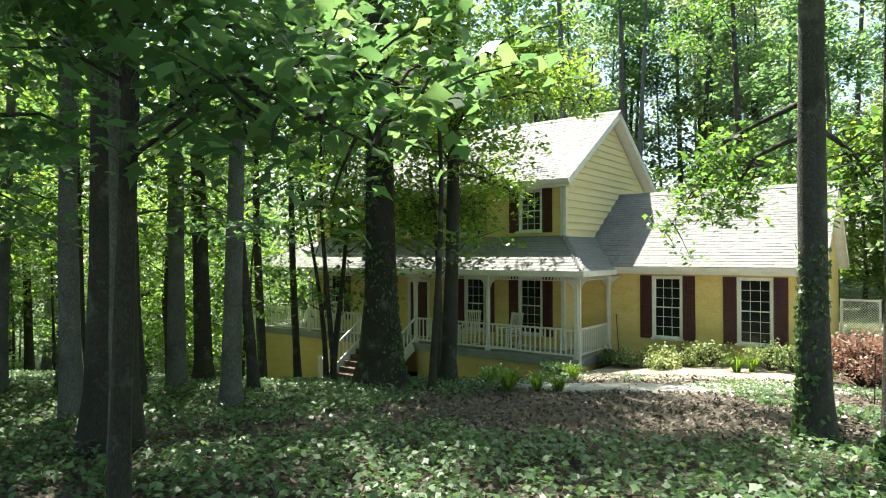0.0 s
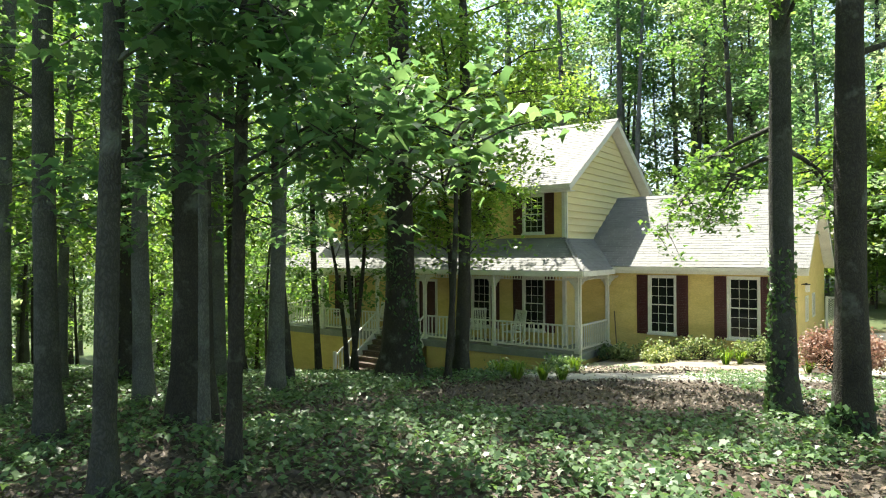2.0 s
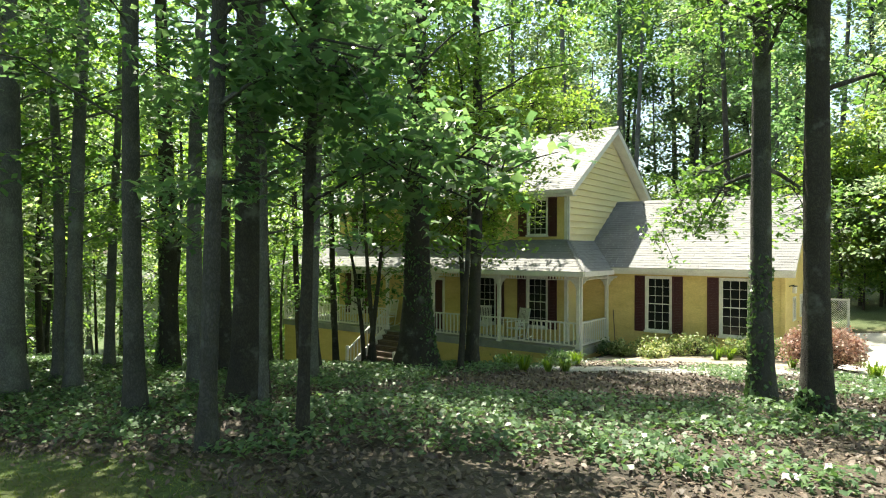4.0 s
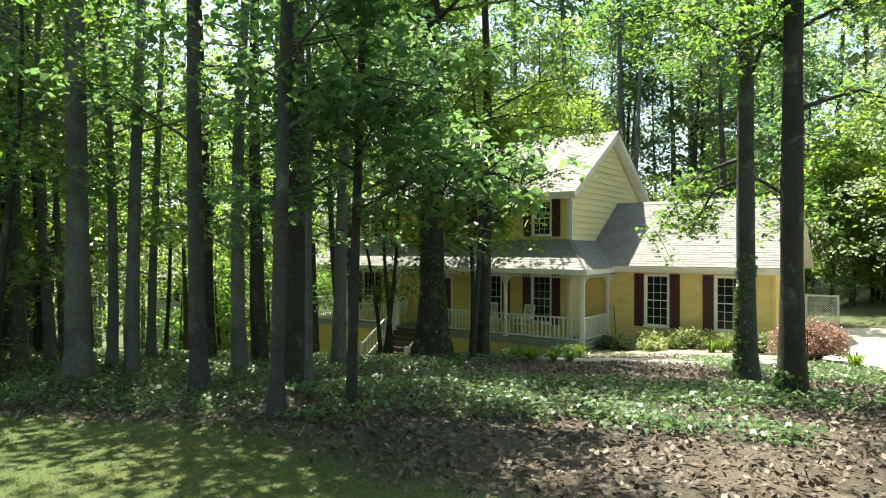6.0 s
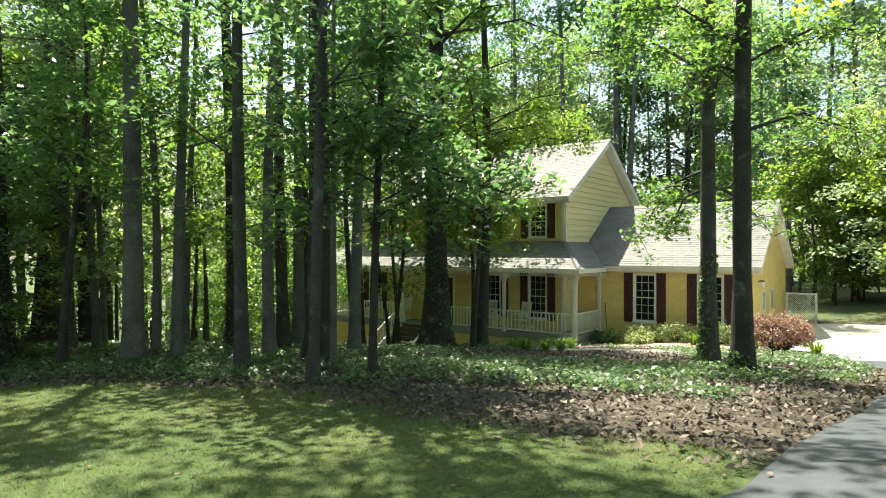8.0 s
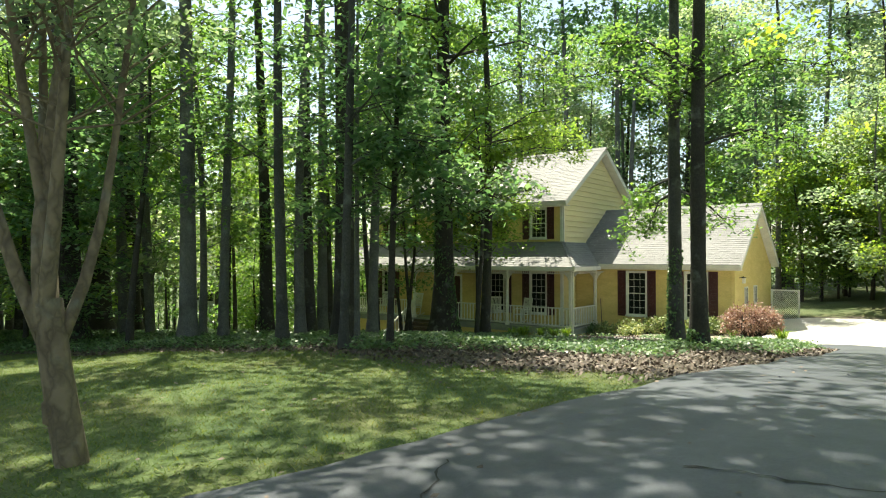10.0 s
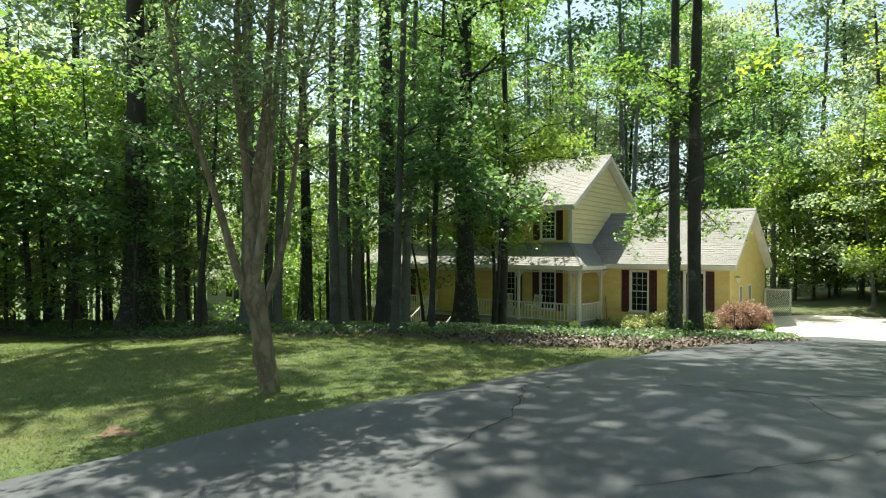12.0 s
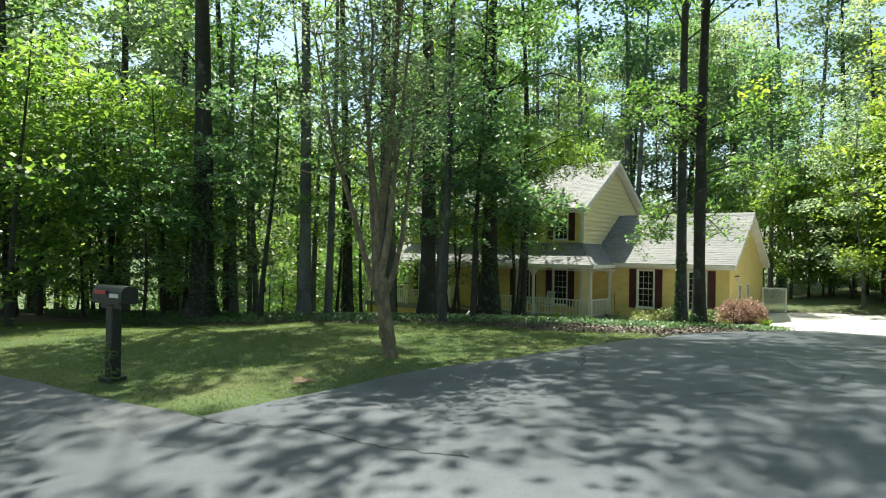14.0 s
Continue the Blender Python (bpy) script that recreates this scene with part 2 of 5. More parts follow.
def box(bm, x0, x1, y0, y1, z0, z1, bevel=0.0):
    g = bmesh.ops.create_cube(bm, size=1.0, matrix=Matrix.Translation(((x0 + x1) / 2, (y0 + y1) / 2, (z0 + z1) / 2)) @ Matrix.Diagonal((abs(x1 - x0), abs(y1 - y0), abs(z1 - z0), 1)))
    if bevel:
        es = list({e for v in g["verts"] for e in v.link_edges})
        bmesh.ops.bevel(bm, geom=es, offset=bevel, segments=1, affect="EDGES")
    return bm


def boxed(name, dims, mat, parent=None, label="", bevel=0.0):
    return part(name, box(bmesh.new(), *dims, bevel), mat, parent, label)


def prism(bm, outline, axis, a, b):
    """A flat outline (pairs) thickened along an axis from a to b."""
    def p3(u, v, w):
        return {"x": (w, u, v), "y": (u, w, v), "z": (u, v, w)}[axis]
    lo, hi = [bm.verts.new(p3(u, v, a)) for u, v in outline], [bm.verts.new(p3(u, v, b)) for u, v in outline]
    bm.faces.new(lo)
    bm.faces.new(hi[::-1])
    k = len(outline)
    for i in range(k):
        bm.faces.new((lo[i], hi[i], hi[(i + 1) % k], lo[(i + 1) % k]))
    return bm


def beam(bm, p, q, w, h):
    """A straight bar of section w by h between two points."""
    p, q = Vector(p), Vector(q)
    d = q - p
    m = Matrix.Translation((p + q) / 2) @ d.to_track_quat("Y", "Z").to_matrix().to_4x4() @ Matrix.Diagonal((w, d.length, h, 1))
    bmesh.ops.create_cube(bm, size=1.0, matrix=m)
    return bm


def tube_arrays(points, radii, sides=8, wob=0.0):
    """Rings of a tapered, bent tube, as vertex and face lists."""
    pts = [Vector(p) for p in points]
    verts, faces = [], []
    for i, (p, r) in enumerate(zip(pts, radii)):
        d = (pts[min(i + 1, len(pts) - 1)] - pts[max(i - 1, 0)]).normalized()
        u = d.cross(Vector((0.31, 0.95, 0.05))).normalized()
        v = d.cross(u)
        for k in range(sides):
            a = 2 * math.pi * k / sides
            rr = r * (1 + wob * math.sin(3 * a + i * 0.7) + wob * 0.7 * math.sin(5 * a + 1.3))
            verts.append(p + u * (rr * math.cos(a)) + v * (rr * math.sin(a)))
    for i in range(len(pts) - 1):
        for k in range(sides):
            a, b = i * sides + k, i * sides + (k + 1) % sides
            faces.append((a, b, b + sides, a + sides))
    return verts, faces


# ---------- the lie of the land ----------
def soft(v, lo, hi, w=6.0):
    if v > hi - w:
        v = hi - w + w * math.tanh((v - hi + w) / w)
    if v < lo + w:
        v = lo + w + w * math.tanh((v - lo - w) / w)
    return v


def land(x, y):
    u, v = soft(x, -26, 24) / 10, soft(y, -30, 14) / 10
    dip = 0.9 * math.exp(-(((x + 9.5) / 5.5) ** 2) - ((y + 3.5) / 4.0) ** 2) + 0.32 * math.exp(-(((x + 2.6) / 2.6) ** 2) - ((y + 0.6) / 2.6) ** 2) + 0.22 * math.exp(-(((x + 5.0) / 5.0) ** 2) - ((y + 19.0) / 3.5) ** 2)
    return -dip + 0.05 * noise.noise((x * 0.7, y * 0.7, 0)) - 0.112 + 0.843 * u - 0.792 * v - 0.314 * u * u + 0.326 * u * v + 0.402 * v * v + 0.075 * u * v * v + 0.198 * v ** 3 - 0.144 * u * u * v


def grid_axis(lo, hi, near_lo, near_hi, fine, coarse):
    out, v = [], lo
    while v < hi:
        out.append(v)
        v += fine if near_lo <= v < near_hi else coarse
    return out + [hi]


gx = [-900, -400, -180, -110] + grid_axis(-70, 70, -22, 20, 0.5, 4.0) + [110, 180, 400, 900]
gy = [-900, -400, -180, -110] + grid_axis(-70, 80, -32, 10, 0.5, 4.0) + [110, 180, 400, 900]
gv = [(x, y, land(x, y)) for y in gy for x in gx]
gw = len(gx)
gf = [(j * gw + i, j * gw + i + 1, (j + 1) * gw + i + 1, (j + 1) * gw + i) for j in range(len(gy) - 1) for i in range(gw - 1)]
tagged(raw("ground", gv, gf, SOIL, None, "", True), "sloping woodland floor of leaf mould with mown lawn", "ground", kind="structure")


def smooth_step(v, pairs):
    return float(np.interp(v, [p[0] for p in pairs], [p[1] for p in pairs]))


# The drive: its two edges by y, from the street to beside the house.
DRIVE_LEFT = [(-26.0, 7.4), (-25.0, 7.6), (-23.0, 8.1), (-21.0, 8.75), (-18.0, 9.2), (-14.0, 9.7), (-10.0, 10.1), (-6.0, 10.0), (-3.0, 8.9), (-1.0, 7.9), (1.0, 6.6), (2.5, 6.0), (10.0, 6.0)]
DRIVE_RIGHT = [(-26.0, 19.0), (-23.0, 16.0), (-18.0, 14.8), (-8.0, 15.2), (0.0, 16.0), (6.0, 15.0), (9.0, 12.0)]


def sheet(name, rows, lift, mat, label, category, across=14):
    """A paved strip that follows the land; rows give y, x0, x1."""
    v, f = [], []
    for j, (y, x0, x1) in enumerate(rows):
        tuck = 0.07 if j == 0 else 0.0
        for i in range(across + 1):
            x = x0 + (x1 - x0) * i / across
            edge = 0.03 if i in (0, across) else 0.0
            v.append((x + (0.06 * noise.noise((x, y * 2.1, 3)) if edge else 0), y, land(x, y) + lift - edge - tuck))
    for j in range(len(rows) - 1):
        for i in range(across):
            a = j * (across + 1) + i
            f.append((a, a + 1, a + across + 2, a + across + 1))
    return tagged(raw(name, v, f, mat, None, "", True), label, category, kind="structure")


sheet("driveway", [(y, smooth_step(y, DRIVE_LEFT), smooth_step(y, DRIVE_RIGHT)) for y in np.arange(-25.8, -2.8, 0.4)], 0.075, ASPHALT, "old grey asphalt driveway, cracked and sun-dappled", "driveway")
sheet("parking_court", [(y, smooth_step(y, DRIVE_LEFT), smooth_step(y, DRIVE_RIGHT)) for y in np.arange(-3.2, 8.9, 0.4)], 0.07, COURT, "pale concrete parking court in full sun beside the house", "pavement")
sheet("road", [(y, -120, 120) for y in np.arange(-33.0, -25.4, 0.5)], 0.066, ASPHALT, "worn grey asphalt street", "road", 240)
sheet("kerb_gutter", [(y, -100, 8.3) for y in (-25.65, -25.5, -25.3, -25.1, -24.9)], 0.05, CONCRETE, "weathered concrete gutter along the street", "kerb", 220)


def crack(pts, w):
    v, f = [], []
    for i in range(len(pts) - 1):
        a, b = Vector(pts[i]), Vector(pts[i + 1])
        for k in range(16):
            p = a.lerp(b, k / 16)
            d = (b - a).normalized()
            s = Vector((-d.y, d.x))
            p = p + s * (0.05 * noise.noise((p.x * 2.3, p.y * 2.3, 5)) + 0.045 * noise.noise((p.x * 11, p.y * 11, 6)))
            ww = w * (0.25 + 1.3 * abs(noise.noise((p.x * 7, p.y * 7, 9))))
            for q in (p - s * ww, p + s * ww):
                v.append((q.x, q.y, land(q.x, q.y) + 0.0795))
    for i in range(len(v) // 2 - 1):
        f.append((2 * i, 2 * i + 1, 2 * i + 3, 2 * i + 2))
    tagged(raw("pavement_crack", v, f, CRACK), "dark ragged crack in the asphalt", "crack", "cracks in the drive", "structure")


for pts, w in (([(7.7, -24.93), (8.37, -24.89), (8.97, -24.8), (9.86, -24.81), (10.6, -24.7)], 0.014), ([(10.6, -20.1), (11.1, -20.05), (11.56, -19.87), (11.95, -19.63), (12.4, -19.33), (13.6, -18.9)], 0.016), ([(11.56, -19.87), (11.7, -20.3), (11.87, -20.64)], 0.009),
               ([(9.4, -20.6), (9.9, -21.6), (10.0, -23.0)], 0.01), ([(9.6, -16.6), (10.6, -16.1), (11.9, -16.3), (13.2, -15.6)], 0.012), ([(11.2, -22.6), (12.1, -21.4), (12.3, -20.6)], 0.01), ([(10.6, -17.4), (11.6, -17.9), (13.0, -17.6), (14.4, -18.2)], 0.01)):
    crack(pts, w)

# A pale walk from the drive to the porch steps.
WALK = [(9.0, -2.4), (7.4, -1.6), (5.85, -2.2), (4.05, -3.85), (2.3, -5.2), (0.0, -5.2), (-3.0, -4.3), (-5.6, -3.6), (-7.3, -2.9)]
wv, wf = [], []
for i in range(81):
    q = i / 80 * (len(WALK) - 1)
    k = min(int(q), len(WALK) - 2)
    p, nx = Vector(WALK[k]).lerp(Vector(WALK[k + 1]), q - k), Vector(WALK[k + 1]) - Vector(WALK[k])
    s = Vector((-nx.y, nx.x)).normalized()
    for o, dz in ((-0.72, -0.02), (-0.68, 0.045), (0.0, 0.05), (0.68, 0.045), (0.72, -0.02)):
        u = p + s * (o + 0.07 * noise.noise((p.x, p.y, o)))
        wv.append((u.x, u.y, land(u.x, u.y) + 0.005 + dz))
for i in range(80):
    wf += [(5 * i + j, 5 * i + j + 1, 5 * i + j + 6, 5 * i + j + 5) for j in range(4)]
tagged(raw("garden_walk", wv, wf, PAVING, None, "", True), "pale sunlit walk strewn with leaves", "path", kind="structure")
bv, bf = [], []
for i in range(29):
    x = 0.25 + 6.15 * i / 28
    low = float(np.interp(x, (0.25, 1.8, 3.8, 5.7, 6.4), (-3.2, -4.2, -2.8, -1.3, -0.9))) + 0.2 * noise.noise((x * 1.7, 1, 0))
    for j in range(15):
        y = low + (2.48 - low) * j / 14
        bv.append((x, y, land(x, y) + (0.022 + 0.02 * noise.noise((x * 3, y * 3, 8)) if 0 < i < 28 and 0 < j else -0.03)))
for i in range(28):
    bf += [(15 * i + j, 15 * i + 15 + j, 15 * i + 16 + j, 15 * i + 1 + j) for j in range(14)]
tagged(raw("planting_bed", bv, bf, MULCH, None, "", True), "pale dry pine-straw bed before the wing wall", "garden bed", kind="structure")
pv = [(7.16, -23.3)] + [(7.16 + 0.15 * math.cos(a) * (1 + 0.5 * math.sin(3 * a) + 0.2 * math.sin(7 * a)), -23.3 + 0.2 * math.sin(a) * (1 + 0.4 * math.cos(2 * a) + 0.2 * math.sin(5 * a))) for a in np.linspace(0, 6.28, 40)[:-1]]
tagged(raw("bare_patch", [(x, y, land(x, y) + 0.006) for x, y in pv], [(0, i, i % 39 + 1) for i in range(1, 40)], EARTH), "bare brown patch of earth in the lawn", "bare soil", kind="structure")

# ---------- the house ----------
XG, XL, YF, YB = -1.05, -12.7, 1.3, 9.1        # main block
EAVE_Z, RIDGE_Z, RIDGE_Y, EAVE_Y = 5.62, 8.44, 5.2, 0.9
WX, WY, WYB, WRZ, WRY, WEZ = 5.72, 2.52, 9.6, 5.42, 6.04, 2.85   # wing
DECK, RAIL = 0.15, 1.0
house = thing("house", "two-storey yellow house with grey shingle roof and maroon shutters", "house")


def wall_with_openings(name, u0, u1, z0, z1, holes, y0, y1, mat, label=""):
    """A wall along x from u0 to u1, with rectangular openings cut right through it."""
    bm = bmesh.new()
    us = sorted({u0, u1, *[h[0] for h in holes], *[h[1] for h in holes]})
    zs = sorted({z0, z1, *[h[2] for h in holes], *[h[3] for h in holes]})
    for a, b in zip(us, us[1:]):
        for c, d in zip(zs, zs[1:]):
            if not any(h[0] <= (a + b) / 2 <= h[1] and h[2] <= (c + d) / 2 <= h[3] for h in holes):
                box(bm, a, b, y0, y1, c, d)
    bmesh.ops.remove_doubles(bm, verts=bm.verts[:], dist=0.0005)
    return part(name, bm, mat, house, label)


def window(x0, x1, z0, z1, y, cols=3, rows=6, shutters=True, sw=0.36):
    """A sash window in a wall that faces -y: outer trim, sill, two sashes, glazing bars, panes, shutters."""
    bm = bmesh.new()
    t = 0.072
    for d in ((x0, x0 + t, z0, z1), (x1 - t, x1, z0, z1), (x0 + t, x1 - t, z1 - t, z1), (x0 + t, x1 - t, z0, z0 + t)):
        box(bm, d[0], d[1], y - 0.035, y + 0.14, d[2], d[3], 0.006)
    w = part("window", bm, WHITE, house, "white-framed sash window with small panes")
    part("sill", box(bmesh.new(), x0 - 0.03, x1 + 0.03, y - 0.075, y - 0.036, z0 - 0.02, z0 + 0.05, 0.006), WHITE, w)
    ix0, ix1, iz0, iz1 = x0 + t, x1 - t, z0 + t, z1 - t
    zm = (iz0 + iz1) / 2
    for k, (a, b) in enumerate(((zm - 0.02, iz1), (iz0, zm + 0.02))):
        yy = y + 0.05 - 0.025 * k
        bm = bmesh.new()
        s = 0.032
        for d in ((ix0, ix0 + s, a, b), (ix1 - s, ix1, a, b), (ix0 + s, ix1 - s, a, a + s), (ix0 + s, ix1 - s, b - s, b)):
            box(bm, d[0], d[1], yy, yy + 0.03, d[2], d[3])
        for i in range(1, cols):
            xx = ix0 + (ix1 - ix0) * i / cols
            box(bm, xx - 0.0065, xx + 0.0065, yy + 0.004, yy + 0.026, a + s, b - s)
        for i in range(1, rows // 2):
            zz = a + (b - a) * i / (rows // 2)
            box(bm, ix0 + s, ix1 - s, yy + 0.006, yy + 0.024, zz - 0.0065, zz + 0.0065)
        part("sash", bm, WHITE, w)
        part("pane", box(bmesh.new(), ix0 + 0.01, ix1 - 0.01, yy + 0.012, yy + 0.018, a + 0.01, b - 0.01), GLASS, w, "dark reflecting glass")
    if shutters:
        for a, b in ((x0 - sw - 0.01, x0 - 0.01), (x1 + 0.01, x1 + sw + 0.01)):
            bm = bmesh.new()
            for d in ((a, a + 0.05, z0, z1), (b - 0.05, b, z0, z1), (a + 0.05, b - 0.05, z0, z0 + 0.08), (a + 0.05, b - 0.05, z1 - 0.07, z1), (a + 0.05, b - 0.05, (z0 + z1) / 2 - 0.04, (z0 + z1) / 2 + 0.04)):
                box(bm, d[0], d[1], y - 0.04, y - 0.004, d[2], d[3], 0.004)
            sh = part("shutter", bm, MAROON, house, "maroon louvred shutter")
            bm = bmesh.new()
            zz = z0 + 0.1
            while zz < z1 - 0.09:
                beam(bm, (a + 0.045, y - 0.02, zz), (b - 0.045, y - 0.02, zz), 0.04, 0.012)
                zz += 0.055
            part("louvre", bm, MAROON, sh)
            part("back_panel", box(bmesh.new(), a + 0.045, b - 0.045, y - 0.014, y - 0.004, z0 + 0.07, z1 - 0.06), MAROON, sh)
    return w


# Wing front wall, with its two windows.
WIN_WING = [(1.38, 2.30, 0.6, 2.555), (3.82, 4.76, 0.6, 2.555)]
wall_with_openings("wall", XG, WX, -0.6, 2.8, WIN_WING, WY, WY + 0.2, YELLOW, "painted yellow brick front wall of the wing")
for w in WIN_WING:
    window(*w, WY)
# Main front wall, ground floor and upper floor.
WIN_LOW = [(-2.69, -1.79, 0.55, 2.5), (-4.9, -4.02, 0.55, 2.45), (-11.9, -11.03, 0.55, 2.45)]
DOOR = (-7.55, -6.5, DECK, 2.3)
WIN_UP = [(-2.66, -1.79, 3.95, 5.38), (-5.2, -4.33, 3.95, 5.38), (-7.6, -6.73, 3.95, 5.38), (-11.45, -10.58, 3.95, 5.38)]
wall_with_openings("wall", XL, XG, -2.4, 5.6, WIN_LOW + WIN_UP + [DOOR], YF, YF + 0.2, YELLOW, "painted yellow brick front wall behind the porch")
for w in WIN_LOW:
    window(*w, YF)
for w in WIN_UP:
    window(*w, YF)
# Dark sheets added behind the glass; the rooms' shade is put into their colour.
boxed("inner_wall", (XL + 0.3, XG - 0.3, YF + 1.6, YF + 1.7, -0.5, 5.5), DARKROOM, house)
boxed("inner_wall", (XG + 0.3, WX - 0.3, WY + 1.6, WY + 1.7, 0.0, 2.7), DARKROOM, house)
# Rear and side walls.
boxed("wall", (XL, XG, YB, YB + 0.2, -3.4, 5.6), YELLOW, house)
boxed("wall", (XG, WX, WYB, WYB + 0.2, -1.0, 2.8), YELLOW, house)
part("wall", prism(bmesh.new(), [(YF + 0.2, -3), (YB, -3), (YB, 5.6), (RIDGE_Y, 8.2), (YF + 0.2, 5.6)], "x", XL, XL + 0.2), YELLOW, house)
gable = part("wall", prism(bmesh.new(), [(YF + 0.2, -1), (YB, -1), (YB, 5.6), (RIDGE_Y, 8.2), (YF + 0.2, 5.6)], "x", XG - 0.2, XG), CREAM, house, "cream lap-sided gable wall")
part("wall", prism(bmesh.new(), [(WY + 0.2, -0.8), (WYB, -0.8), (WYB, 2.75), (WRY, 5.15), (WY + 0.2, 2.75)], "x", WX - 0.2, WX), YELLOW, house, "yellow gable end wall of the wing")

# Lap siding on the two gables, board by board.
def lap_boards(parent, x, z0, z1, y_at, mat, step=0.24):
    z, k = z0, 0
    while z < z1:
        a0, b0 = y_at(z)
        a1, b1 = y_at(min(z + step + 0.02, z1))
        if b0 - a0 > 0.1:
            bm = bmesh.new()
            prof = [(x + 0.065, z), (x + 0.004, z), (x + 0.004, z + step + 0.015), (x + 0.012, z + step + 0.015)]
            lo = [bm.verts.new((px, a0 if i < 2 else a1, pz)) for i, (px, pz) in enumerate(prof)]
            hi = [bm.verts.new((px, b0 if i < 2 else b1, pz)) for i, (px, pz) in enumerate(prof)]
            bm.faces.new(lo)
            bm.faces.new(hi[::-1])
            for i in range(4):
                bm.faces.new((lo[i], hi[i], hi[(i + 1) % 4], lo[(i + 1) % 4]))
            part("siding_board", bm, mat, parent)
        z += step
        k += 1


def main_span(z):
    cut = max(0.0, (z - 5.5) / 0.656)
    return YF + 0.06 + cut, YB - cut


lap_boards(gable, XG, 0.2, 8.1, main_span, CREAM)
boxed("corner_board", (XG - 0.08, XG + 0.045, YF - 0.03, YF + 0.1, 0.15, 5.5), WHITE, house, "white corner board", 0.006)
boxed("corner_board", (WX - 0.1, WX + 0.03, WY - 0.03, WY + 0.1, -0.2, 2.75), YELLOW, house, "", 0.006)


# Roofs: solid slabs with shingle courses laid over them.
def slope_roof(x0, x1, low, high, thick=0.12, course=0.15, label="", clip=None):
    """One slope between the lines low = (y, z) and high = (y, z)."""
    (ya, za), (yb, zb) = low, high
    d = Vector((0, yb - ya, zb - za))
    n = Vector((0, -(zb - za), yb - ya)).normalized()
    if n.z < 0:
        n = -n
    L = d.length
    d.normalize()
    bm = bmesh.new()
    c = []
    for x in (x0, x1):
        for s, h in ((0, 0), (L, 0), (L, -thick), (0, -thick)):
            c.append(bm.verts.new(Vector((x, ya, za)) + d * s + n * h))
    for q in ((0, 1, 2, 3), (7, 6, 5, 4), (0, 4, 5, 1), (1, 5, 6, 2), (2, 6, 7, 3), (3, 7, 4, 0)):
        bm.faces.new([c[i] for i in q])
    slab = part("roof", bm, WHITE, house, label or "grey asphalt shingle roof slope")
    shingles(slab, lambda u, s, h: Vector((u, ya, za)) + d * s + n * h, x0, x1, L, course)
    return slab


def shingles(slab, place, u0, u1, L, course, bounds=None):
    v, f = [], []
    r = random.Random(int(L * 1000) + int(abs(u0) * 77))
    s, row = -0.03, 0
    while s < L:
        e = min(s + course * 1.5, L + 0.02)
        a, b = bounds(max(s, 0)) if bounds else (u0 - 0.02, u1 + 0.02)
        u = a - r.random() * 0.3
        while u < b:
            w = r.choice((0.17, 0.25, 0.33))
            p, q = max(u + 0.004, a), min(u + w - 0.004, b)
            u += w
            if q - p < 0.03:
                continue
            h = 0.011 + r.random() * 0.007
            k = len(v)
            v += [place(p, s, 0.003), place(q, s, 0.003), place(q, s, h), place(p, s, h), place(q, e, 0.004), place(p, e, 0.004)]
            f += [(k, k + 1, k + 2, k + 3), (k + 3, k + 2, k + 4, k + 5), (k, k + 3, k + 5), (k + 1, k + 4, k + 2)]
        s += course
        row += 1
    ob = raw("shingles", v, f, SHINGLE, slab)
    tagged(ob, "weathered grey shingles in courses", kind="stuff")


RX = XG + 0.42
slope_roof(XL - 0.4, RX, (EAVE_Y, EAVE_Z), (RIDGE_Y, RIDGE_Z))
slope_roof(XL - 0.4, RX, (2 * RIDGE_Y - EAVE_Y, EAVE_Z), (RIDGE_Y, RIDGE_Z))
slope_roof(XG + 0.05, WX + 0.33, (2.2, WEZ), (WRY, WRZ))
slope_roof(XG + 0.05, WX + 0.33, (2 * WRY - 2.2, WEZ), (WRY, WRZ))
for x0, x1, y, z in ((XL - 0.42, RX + 0.02, RIDGE_Y, RIDGE_Z), (XG + 0.05, WX + 0.35, WRY, WRZ)):
    part("ridge_cap", prism(bmesh.new(), [(y - 0.16, z - 0.075), (y, z + 0.03), (y + 0.16, z - 0.075), (y, z + 0.055)], "x", x0, x1), SHINGLE, house)


def rake(x, low, high, side):
    (ya, za), (yb, zb) = low, high
    bm = beam(bmesh.new(), (x, ya, za - 0.13), (x, yb, zb - 0.13), 0.03, 0.2)
    part("rake_board", bm, WHITE, house)
    bm = beam(bmesh.new(), (x - side * 0.21, ya, za - 0.2), (x - side * 0.21, yb, zb - 0.2), 0.38, 0.02)
    part("soffit", bm, WHITE, house)


for s in (1, -1):
    rake(RX - 0.02, (RIDGE_Y - s * 4.3, EAVE_Z), (RIDGE_Y, RIDGE_Z), 1)
    rake(WX + 0.31, (WRY - s * 3.84, WEZ), (WRY, WRZ), 1)


def gutter(x0, x1, y, z):
    part("gutter", prism(bmesh.new(), [(y - 0.1, z), (y - 0.085, z - 0.1), (y - 0.01, z - 0.1), (y, z), (y - 0.02, z), (y - 0.02, z - 0.085), (y - 0.075, z - 0.085), (y - 0.09, z)], "x", x0, x1), WHITE, house, "white eaves gutter")
    boxed("fascia", (x0, x1, y + 0.004, y + 0.03, z - 0.2, z - 0.01), WHITE, house)


gutter(XL - 0.4, RX, EAVE_Y, EAVE_Z - 0.03)
boxed("soffit", (XL - 0.4, RX - 0.02, EAVE_Y + 0.03, YF, EAVE_Z - 0.24, EAVE_Z - 0.215), WHITE, house)
gutter(XG + 1.3, WX + 0.33, 2.2, WEZ - 0.03)
